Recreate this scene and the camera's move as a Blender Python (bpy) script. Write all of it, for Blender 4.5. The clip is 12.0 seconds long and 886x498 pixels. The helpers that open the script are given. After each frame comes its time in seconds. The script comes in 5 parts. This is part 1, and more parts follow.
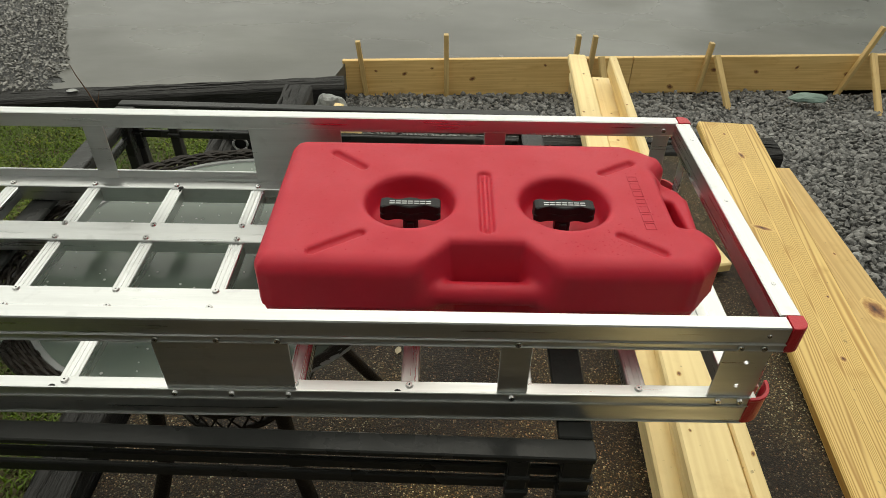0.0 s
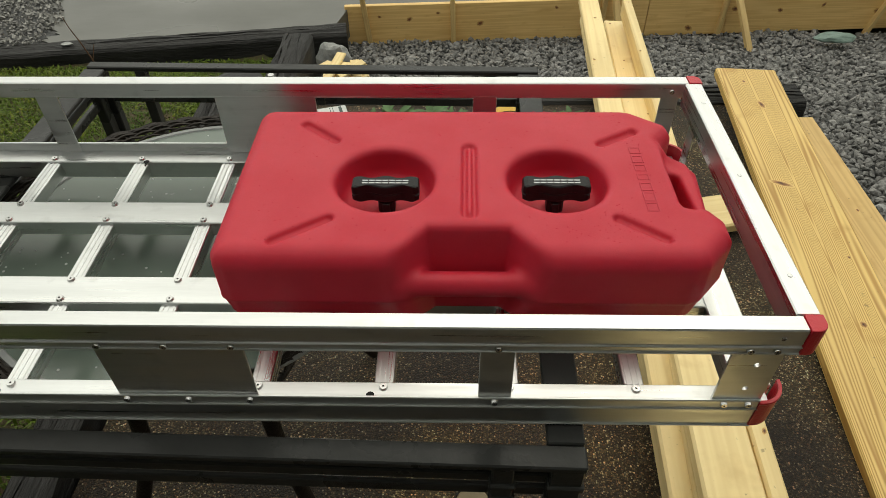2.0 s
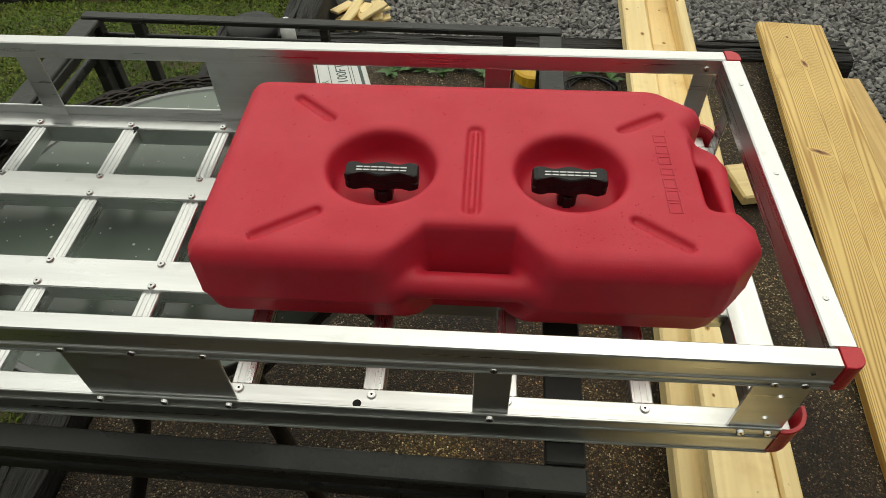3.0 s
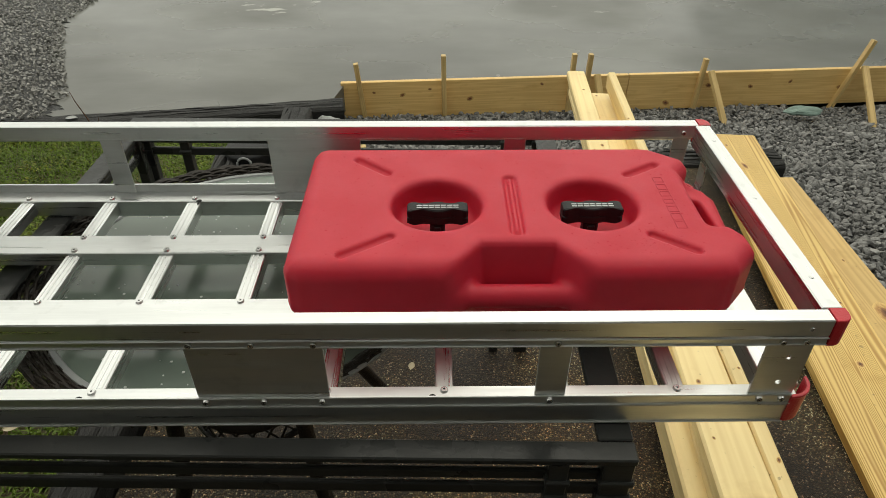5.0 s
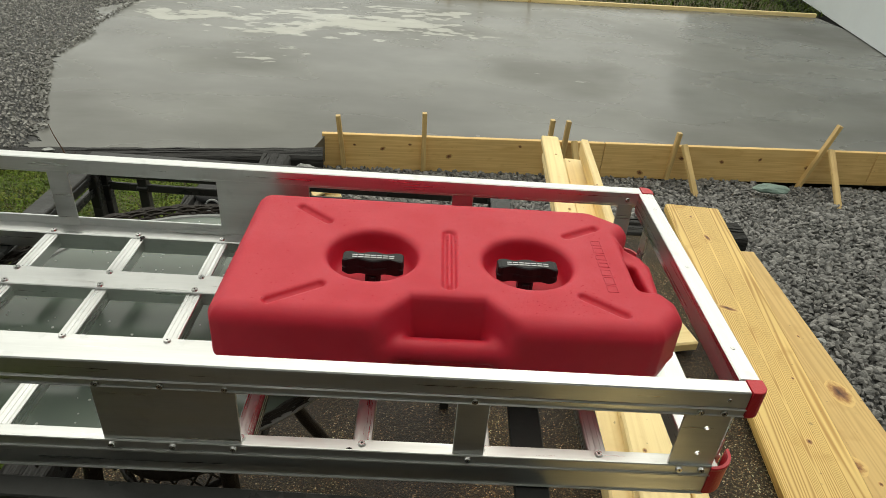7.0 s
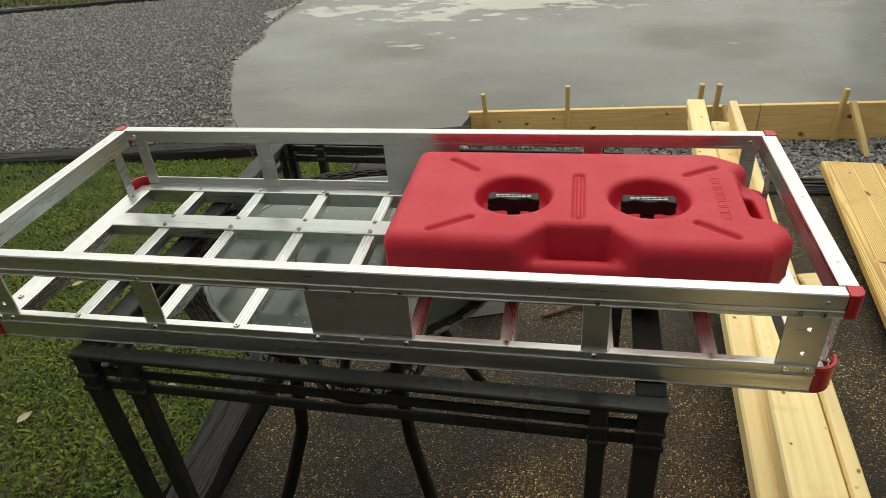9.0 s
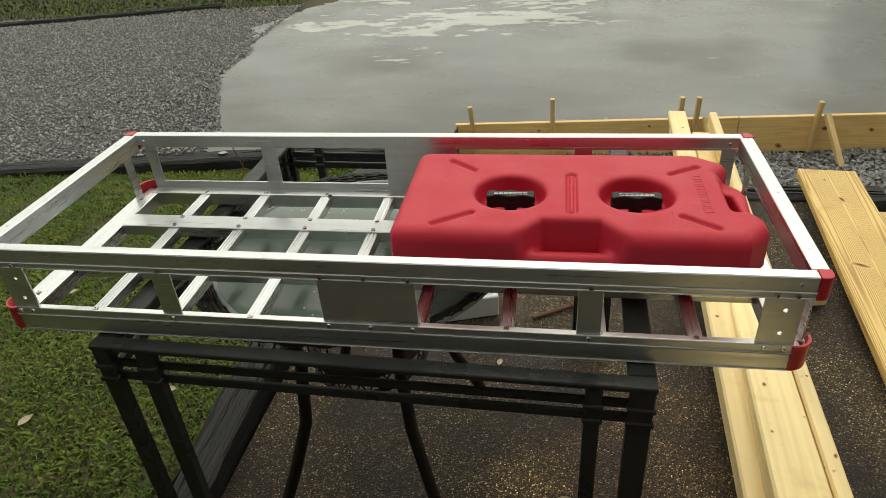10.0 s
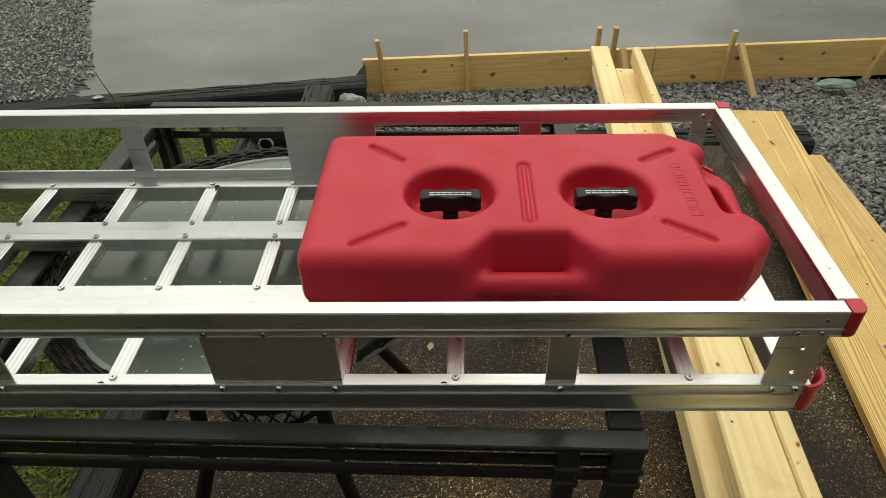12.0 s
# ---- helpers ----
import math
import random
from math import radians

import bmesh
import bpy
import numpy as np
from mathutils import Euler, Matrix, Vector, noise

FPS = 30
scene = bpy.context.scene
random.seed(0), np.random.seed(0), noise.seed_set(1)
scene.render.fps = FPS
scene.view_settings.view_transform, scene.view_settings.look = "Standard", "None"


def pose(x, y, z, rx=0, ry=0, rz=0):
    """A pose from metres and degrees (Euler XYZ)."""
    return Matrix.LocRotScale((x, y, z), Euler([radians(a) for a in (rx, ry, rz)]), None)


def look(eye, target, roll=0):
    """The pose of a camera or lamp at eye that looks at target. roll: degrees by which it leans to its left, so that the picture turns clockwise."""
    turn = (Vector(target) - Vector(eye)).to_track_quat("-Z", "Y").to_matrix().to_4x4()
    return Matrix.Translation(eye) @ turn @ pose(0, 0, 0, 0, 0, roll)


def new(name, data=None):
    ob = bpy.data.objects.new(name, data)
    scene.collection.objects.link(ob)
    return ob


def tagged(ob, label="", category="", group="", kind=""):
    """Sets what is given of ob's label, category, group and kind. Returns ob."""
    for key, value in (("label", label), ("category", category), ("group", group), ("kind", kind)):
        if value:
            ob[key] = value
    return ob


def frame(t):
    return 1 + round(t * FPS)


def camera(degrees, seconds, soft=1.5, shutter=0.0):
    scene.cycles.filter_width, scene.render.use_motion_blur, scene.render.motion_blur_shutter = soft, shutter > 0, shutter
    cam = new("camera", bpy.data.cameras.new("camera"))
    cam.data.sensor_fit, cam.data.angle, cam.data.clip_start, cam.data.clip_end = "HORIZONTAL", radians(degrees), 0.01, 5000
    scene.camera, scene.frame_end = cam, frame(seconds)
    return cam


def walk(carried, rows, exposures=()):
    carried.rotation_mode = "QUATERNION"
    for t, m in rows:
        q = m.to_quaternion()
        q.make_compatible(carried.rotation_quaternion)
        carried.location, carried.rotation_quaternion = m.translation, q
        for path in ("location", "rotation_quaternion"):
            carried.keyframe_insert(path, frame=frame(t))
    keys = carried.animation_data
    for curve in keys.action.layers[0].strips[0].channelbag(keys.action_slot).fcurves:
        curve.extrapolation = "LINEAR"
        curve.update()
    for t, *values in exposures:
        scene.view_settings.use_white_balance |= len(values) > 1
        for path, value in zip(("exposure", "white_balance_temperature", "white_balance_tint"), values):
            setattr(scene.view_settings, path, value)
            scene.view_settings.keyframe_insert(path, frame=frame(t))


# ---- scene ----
cam = camera(67.3, 12.0, soft=0.8)
EXPOSURES = [(0, 0.10, 7450, 2), (1.5, 0.08, 7450, 2), (2.5, -0.04, 7450, 2), (4.5, 0.0, 7450, 2), (5.5, 0.14, 7450, 2), (10.5, 0.18, 7450, 2), (12, 0.10, 7450, 2)]
PATH = [
    (0, (0.188, -0.542, 1.488), (0.195, 1.014, 0.231), 1.1),
    (0.5, (0.186, -0.539, 1.485), (0.191, 1.017, 0.228), 0.7),
    (1, (0.18, -0.536, 1.485), (0.191, 1.014, 0.221), 0.6),
    (1.5, (0.171, -0.522, 1.476), (0.207, 0.983, 0.16), 0.7),
    (2, (0.235, -0.438, 1.468), (0.198, 1.011, 0.09), -0.7),
    (2.5, (0.267, -0.359, 1.466), (0.13, 0.955, -0.036), -1.8),
    (2.7, (0.261, -0.339, 1.465), (0.162, 0.972, -0.041), -1.0),
    (4.3, (0.259, -0.374, 1.461), (0.137, 1.04, 0.051), -1.0),
    (4.5, (0.25, -0.413, 1.461), (0.164, 1.037, 0.086), -1.1),
    (4.6, (0.243, -0.435, 1.457), (0.18, 1.069, 0.141), -0.1),
    (4.7, (0.224, -0.469, 1.456), (0.189, 1.073, 0.183), 0.2),
    (5, (0.14, -0.551, 1.46), (0.162, 1.047, 0.258), 0.2),
    (5.5, (0.075, -0.63, 1.462), (0.089, 0.996, 0.297), 0.3),
    (6, (0.07, -0.642, 1.468), (0.261, 1.046, 0.412), 3.6),
    (6.5, (0.101, -0.613, 1.463), (0.332, 1.072, 0.411), 5.4),
    (6.7, (0.132, -0.59, 1.461), (0.345, 1.119, 0.443), 5.6),
    (7, (0.206, -0.553, 1.458), (0.282, 1.139, 0.395), 4.6),
    (7.5, (0.289, -0.508, 1.453), (0.087, 1.111, 0.296), -0.8),
    (7.7, (0.312, -0.491, 1.447), (0.044, 1.105, 0.272), -2.4),
    (9.3, (0.22, -0.805, 1.507), (-0.158, 0.823, 0.41), -4.9),
    (9.5, (0.217, -0.824, 1.508), (-0.173, 0.805, 0.415), -5.0),
    (10, (0.217, -0.832, 1.51), (-0.1, 0.825, 0.435), -4.1),
    (10.5, (0.231, -0.722, 1.493), (0.048, 0.933, 0.385), -3.1),
    (11, (0.217, -0.553, 1.471), (0.053, 1.012, 0.238), -1.3),
    (11.5, (0.18, -0.538, 1.474), (0.117, 1.016, 0.216), -2.3),
    (12, (0.157, -0.542, 1.475), (0.105, 1.01, 0.215), -1.5),
]
walk(cam, [(t, look(eye, target, roll)) for t, eye, target, roll in PATH], exposures=EXPOSURES)

# ---- world, sun and exposure ----
world = bpy.data.worlds.new("sky")
scene.world = world
world.use_nodes = True
wn = world.node_tree
sky = wn.nodes.new("ShaderNodeTexSky")
sky.sky_type = "NISHITA"
sky.sun_disc = False
sky.sun_elevation, sky.sun_rotation = radians(62), radians(20)
sky.air_density, sky.dust_density, sky.ozone_density = 1.0, 5.0, 1.0
soft_sky = wn.nodes.new("ShaderNodeHueSaturation")
soft_sky.inputs["Saturation"].default_value = 0.25
wn.links.new(sky.outputs["Color"], soft_sky.inputs["Color"])
cloud = wn.nodes.new("ShaderNodeMix")
cloud.data_type = "RGBA"
cloud.inputs[0].default_value = 0.78
cloud.inputs[7].default_value = (6.75, 7.05, 7.5, 1)
wn.links.new(soft_sky.outputs["Color"], cloud.inputs[6])
wn.links.new(cloud.outputs[2], wn.nodes["Background"].inputs["Color"])
wn.nodes["Background"].inputs["Strength"].default_value = 0.15
sun = new("sun", bpy.data.lights.new("sun", "SUN"))
sun.data.energy, sun.data.angle, sun.data.color = 0.6, radians(100), (1.0, 0.985, 0.96)
sun.matrix_world = look((-0.5, 5.0, 14.0), (0, 0, 0))


# ---- materials ----
SLAB_Z = -0.545


def material(name, color, rough=0.5, metal=0.0, other=None, scale=20.0, amount=0.5, bump=0.0, bump_scale=200.0, stretch=(1, 1, 1), spec=0.5, per_piece=0.0, rough_to=None, coat=0.0):
    """A principled material: two colours mixed by coarse and fine noise, a fine relief, and a shade that varies from piece to piece."""
    m = bpy.data.materials.new(name)
    m.use_nodes = True
    nt = m.node_tree
    nodes, links = nt.nodes, nt.links
    b = nodes["Principled BSDF"]
    b.inputs["Roughness"].default_value, b.inputs["Metallic"].default_value = rough, metal
    b.inputs["Specular IOR Level"].default_value = spec
    b.inputs["Coat Weight"].default_value = coat
    b.inputs["Coat Roughness"].default_value = 0.15
    tc, mp = nodes.new("ShaderNodeTexCoord"), nodes.new("ShaderNodeMapping")
    mp.inputs["Scale"].default_value = stretch
    links.new(tc.outputs["Object"], mp.inputs["Vector"])
    n1, n2 = nodes.new("ShaderNodeTexNoise"), nodes.new("ShaderNodeTexNoise")
    n1.inputs["Scale"].default_value, n1.inputs["Detail"].default_value = scale, 6
    n2.inputs["Scale"].default_value, n2.inputs["Detail"].default_value = scale * 7.3, 4
    links.new(mp.outputs["Vector"], n1.inputs["Vector"])
    links.new(mp.outputs["Vector"], n2.inputs["Vector"])
    blend = nodes.new("ShaderNodeMath")
    blend.operation = "MULTIPLY_ADD"
    blend.inputs[1].default_value = 0.35
    links.new(n2.outputs["Fac"], blend.inputs[0])
    links.new(n1.outputs["Fac"], blend.inputs[2])
    ramp = nodes.new("ShaderNodeMapRange")
    ramp.inputs["From Min"].default_value, ramp.inputs["From Max"].default_value = 0.45, 0.9
    ramp.inputs["To Max"].default_value = amount
    links.new(blend.outputs[0], ramp.inputs["Value"])
    mix = nodes.new("ShaderNodeMix")
    mix.data_type = "RGBA"
    mix.inputs["A"].default_value = (*color, 1)
    mix.inputs["B"].default_value = (*(other or [c * 0.6 for c in color]), 1)
    links.new(ramp.outputs["Result"], mix.inputs["Factor"])
    out = mix.outputs["Result"]
    if per_piece:
        info, geo, hsv, add = nodes.new("ShaderNodeObjectInfo"), nodes.new("ShaderNodeNewGeometry"), nodes.new("ShaderNodeHueSaturation"), nodes.new("ShaderNodeMath")
        add.operation = "ADD"
        links.new(info.outputs["Random"], add.inputs[0])
        links.new(geo.outputs["Random Per Island"], add.inputs[1])
        val = nodes.new("ShaderNodeMapRange")
        val.inputs["From Max"].default_value = 2.0
        val.inputs["To Min"].default_value, val.inputs["To Max"].default_value = 1 - per_piece, 1 + per_piece
        links.new(add.outputs[0], val.inputs["Value"])
        links.new(val.outputs["Result"], hsv.inputs["Value"])
        links.new(out, hsv.inputs["Color"])
        out = hsv.outputs["Color"]
    links.new(out, b.inputs["Base Color"])
    if rough_to is not None:
        rr = nodes.new("ShaderNodeMapRange")
        rr.inputs["From Min"].default_value, rr.inputs["From Max"].default_value = 0.35, 0.65
        rr.inputs["To Min"].default_value, rr.inputs["To Max"].default_value = rough, rough_to
        links.new(n1.outputs["Fac"], rr.inputs["Value"])
        links.new(rr.outputs["Result"], b.inputs["Roughness"])
    if bump:
        n3, bp = nodes.new("ShaderNodeTexNoise"), nodes.new("ShaderNodeBump")
        n3.inputs["Scale"].default_value, n3.inputs["Detail"].default_value = bump_scale, 5
        links.new(mp.outputs["Vector"], n3.inputs["Vector"])
        bp.inputs["Strength"].default_value, bp.inputs["Distance"].default_value = bump, 0.01
        links.new(n3.outputs["Fac"], bp.inputs["Height"])
        links.new(bp.outputs["Normal"], b.inputs["Normal"])
    return m


def new_material(name):
    m = bpy.data.materials.new(name)
    m.use_nodes = True
    return m, m.node_tree.nodes, m.node_tree.links, m.node_tree.nodes["Principled BSDF"]


def ramp_node(nodes, stops):
    r = nodes.new("ShaderNodeValToRGB")
    e = r.color_ramp.elements
    while len(e) < len(stops):
        e.new(0.5)
    for el, (p, c) in zip(e, stops):
        el.position, el.color = p, (*c, 1)
    return r


def noise_node(nodes, links, vec, scale, detail=4, stretch=None):
    n = nodes.new("ShaderNodeTexNoise")
    n.inputs["Scale"].default_value, n.inputs["Detail"].default_value = scale, detail
    if stretch:
        mp = nodes.new("ShaderNodeMapping")
        mp.inputs["Scale"].default_value = stretch
        links.new(vec, mp.inputs["Vector"])
        vec = mp.outputs["Vector"]
    links.new(vec, n.inputs["Vector"])
    return n


def math_node(nodes, links, op, a, b_, clamp=False):
    n = nodes.new("ShaderNodeMath")
    n.operation, n.use_clamp = op, clamp
    for k, v in enumerate((a, b_)):
        if isinstance(v, (int, float)):
            n.inputs[k].default_value = v
        else:
            links.new(v, n.inputs[k])
    return n.outputs[0]


def mix_node(nodes, links, f, a, b_, mode="MIX"):
    n = nodes.new("ShaderNodeMix")
    n.data_type, n.blend_type = "RGBA", mode
    for key, v in (("Factor", f), ("A", a), ("B", b_)):
        sock = [s for s in n.inputs if s.name == key and (s.type == "RGBA" if key != "Factor" else s.type == "VALUE")][0]
        if isinstance(v, (int, float)):
            sock.default_value = v
        elif isinstance(v, tuple):
            sock.default_value = (*v, 1)
        else:
            links.new(v, sock)
    return [s for s in n.outputs if s.type == "RGBA"][0]


def wood(name, light, dark, contrast, upright=False, count=38.0, sharp=1.0, grain=0.55, streak=0.9, bend=(0.7, 22)):
    """Sawn softwood: bent growth bands and fine streaks along the board, shifted from board to board."""
    m, nodes, links, b = new_material(name)
    tc, info = nodes.new("ShaderNodeTexCoord"), nodes.new("ShaderNodeObjectInfo")
    shift = nodes.new("ShaderNodeVectorMath")
    shift.operation = "ADD"
    wide = nodes.new("ShaderNodeVectorMath")
    wide.operation = "SCALE"
    wide.inputs[0].default_value = (7.0, 3.0, 5.0)
    links.new(info.outputs["Random"], wide.inputs["Scale"])
    links.new(tc.outputs["Object"], shift.inputs[0])
    links.new(wide.outputs[0], shift.inputs[1])
    v = shift.outputs[0]
    lo, hi = bend
    s1, s2 = ((hi, hi, lo), (140, 140, 2.5)) if upright else ((lo, hi, hi), (2.5, 140, 140))
    bands = noise_node(nodes, links, v, 1.0, 2, s1)
    rings = math_node(nodes, links, "SINE", math_node(nodes, links, "MULTIPLY", bands.outputs["Fac"], count), 0.0)
    rings = math_node(nodes, links, "MULTIPLY", rings, 0.5)
    fine = noise_node(nodes, links, v, 1.0, 4, s2)
    blotch = noise_node(nodes, links, v, 3.0, 3)
    f = math_node(nodes, links, "POWER", math_node(nodes, links, "ADD", rings, 0.5), sharp)
    f = math_node(nodes, links, "MULTIPLY", f, grain * contrast)
    f = math_node(nodes, links, "ADD", f, math_node(nodes, links, "MULTIPLY", math_node(nodes, links, "SUBTRACT", fine.outputs["Fac"], 0.4), streak * contrast), True)
    col = mix_node(nodes, links, f, light, dark)
    tone = nodes.new("ShaderNodeHueSaturation")
    val = math_node(nodes, links, "ADD", math_node(nodes, links, "MULTIPLY", info.outputs["Random"], 0.16), math_node(nodes, links, "MULTIPLY", blotch.outputs["Fac"], 0.3))
    links.new(math_node(nodes, links, "ADD", val, 0.77), tone.inputs["Value"])
    links.new(col, tone.inputs["Color"])
    scuff = noise_node(nodes, links, v, 9.0, 8, (1, 1, 2.6) if not upright else (1, 1, 1))
    worn = ramp_node(nodes, [(0.60, (0, 0, 0)), (0.72, (1, 1, 1))])
    links.new(scuff.outputs["Fac"], worn.inputs["Fac"])
    speck = noise_node(nodes, links, v, 55.0, 3)
    dots = ramp_node(nodes, [(0.70, (0, 0, 0)), (0.76, (1, 1, 1))])
    links.new(speck.outputs["Fac"], dots.inputs["Fac"])
    stained = mix_node(nodes, links, math_node(nodes, links, "MULTIPLY", worn.outputs["Color"], 0.45), tone.outputs["Color"], dark)
    stained = mix_node(nodes, links, math_node(nodes, links, "MULTIPLY", dots.outputs["Color"], 0.5), stained, (0.16, 0.09, 0.035))
    links.new(stained, b.inputs["Base Color"])
    b.inputs["Roughness"].default_value = 0.55
    bp = nodes.new("ShaderNodeBump")
    bp.inputs["Strength"].default_value, bp.inputs["Distance"].default_value = 0.3, 0.003
    links.new(fine.outputs["Fac"], bp.inputs["Height"])
    links.new(bp.outputs["Normal"], b.inputs["Normal"])
    return m


def knot_wood():
    """A knot: near-black heart, red-brown body and an amber ring that fades into the board."""
    m, nodes, links, b = new_material("pine_knot")
    tc, info = nodes.new("ShaderNodeTexCoord"), nodes.new("ShaderNodeObjectInfo")
    far = nodes.new("ShaderNodeVectorMath")
    far.operation = "LENGTH"
    links.new(tc.outputs["Object"], far.inputs[0])
    wob = noise_node(nodes, links, tc.outputs["Object"], 2.6, 4)
    r = math_node(nodes, links, "ADD", far.outputs["Value"], math_node(nodes, links, "MULTIPLY", math_node(nodes, links, "SUBTRACT", wob.outputs["Fac"], 0.5), 0.9))
    col = ramp_node(nodes, [(0.0, (0.045, 0.018, 0.009)), (0.22, (0.15, 0.055, 0.02)), (0.42, (0.27, 0.115, 0.038)), (0.62, (0.50, 0.27, 0.085)), (0.88, (0.74, 0.51, 0.19))])
    links.new(r, col.inputs["Fac"])
    links.new(col.outputs["Color"], b.inputs["Base Color"])
    b.inputs["Roughness"].default_value = 0.55
    return m


def aggregate():
    """Wet exposed-aggregate concrete: small pebbles of several colours in dark cement."""
    m, nodes, links, b = new_material("exposed_aggregate")
    tc = nodes.new("ShaderNodeTexCoord")
    v = tc.outputs["Object"]
    cell = nodes.new("ShaderNodeTexVoronoi")
    cell.inputs["Scale"].default_value = 235.0
    links.new(v, cell.inputs["Vector"])
    pick = nodes.new("ShaderNodeSeparateColor")
    links.new(cell.outputs["Color"], pick.inputs["Color"])
    tint = ramp_node(nodes, [(0.0, (0.014, 0.012, 0.009)), (0.35, (0.034, 0.027, 0.018)), (0.60, (0.062, 0.050, 0.034)), (0.80, (0.110, 0.094, 0.068)), (0.93, (0.185, 0.170, 0.135)), (1.0, (0.44, 0.42, 0.37))])
    links.new(pick.outputs["Red"], tint.inputs["Fac"])
    hue = ramp_node(nodes, [(0.0, (1.25, 0.86, 0.72)), (0.3, (1.08, 0.97, 0.90)), (0.6, (1, 1, 1)), (1.0, (0.85, 1.0, 1.05))])
    links.new(pick.outputs["Green"], hue.inputs["Fac"])
    tint = mix_node(nodes, links, 1.0, tint.outputs["Color"], hue.outputs["Color"], "MULTIPLY")
    edge = ramp_node(nodes, [(0.0, (1, 1, 1)), (0.42, (1, 1, 1)), (0.62, (0, 0, 0))])
    links.new(cell.outputs["Distance"], edge.inputs["Fac"])
    moved = nodes.new("ShaderNodeVectorMath")
    moved.operation = "ADD"
    moved.inputs[1].default_value = (3.1, 1.7, 0.0)
    links.new(v, moved.inputs[0])
    big = noise_node(nodes, links, moved.outputs[0], 2.2, 5)
    soil = ramp_node(nodes, [(0.36, (0.42, 0.32, 0.25)), (0.48, (0.82, 0.68, 0.54)), (0.62, (1.6, 1.45, 1.10))])
    links.new(big.outputs["Fac"], soil.inputs["Fac"])
    cement = noise_node(nodes, links, v, 60, 4)
    ce = ramp_node(nodes, [(0.3, (0.011, 0.009, 0.008)), (0.7, (0.032, 0.026, 0.019))])
    links.new(cement.outputs["Fac"], ce.inputs["Fac"])
    col = mix_node(nodes, links, edge.outputs["Color"], ce.outputs["Color"], tint)
    col = mix_node(nodes, links, 1.0, col, soil.outputs["Color"], "MULTIPLY")
    # paler, warmer tint within a ragged spot near the lumber
    spot = nodes.new("ShaderNodeVectorMath")
    spot.operation = "DISTANCE"
    spot.inputs[1].default_value = (0.42, 0.46, 0.05)
    links.new(v, spot.inputs[0])
    reach = math_node(nodes, links, "ADD", spot.outputs["Value"], math_node(nodes, links, "MULTIPLY", math_node(nodes, links, "SUBTRACT", big.outputs["Fac"], 0.5), -0.9))
    pale_tint = ramp_node(nodes, [(0.08, (1.9, 1.75, 1.4)), (0.42, (1, 1, 1))])
    links.new(reach, pale_tint.inputs["Fac"])
    col = mix_node(nodes, links, 1.0, col, pale_tint.outputs["Color"], "MULTIPLY")
    links.new(col, b.inputs["Base Color"])
    rough = nodes.new("ShaderNodeMapRange")
    rough.inputs["From Min"].default_value, rough.inputs["From Max"].default_value = 0.35, 0.65
    rough.inputs["To Min"].default_value, rough.inputs["To Max"].default_value = 0.42, 0.7
    b.inputs["Specular IOR Level"].default_value = 0.25
    links.new(big.outputs["Fac"], rough.inputs["Value"])
    links.new(rough.outputs["Result"], b.inputs["Roughness"])
    bp = nodes.new("ShaderNodeBump")
    bp.invert = True
    bp.inputs["Strength"].default_value, bp.inputs["Distance"].default_value = 0.7, 0.004
    links.new(cell.outputs["Distance"], bp.inputs["Height"])
    links.new(bp.outputs["Normal"], b.inputs["Normal"])
    return m


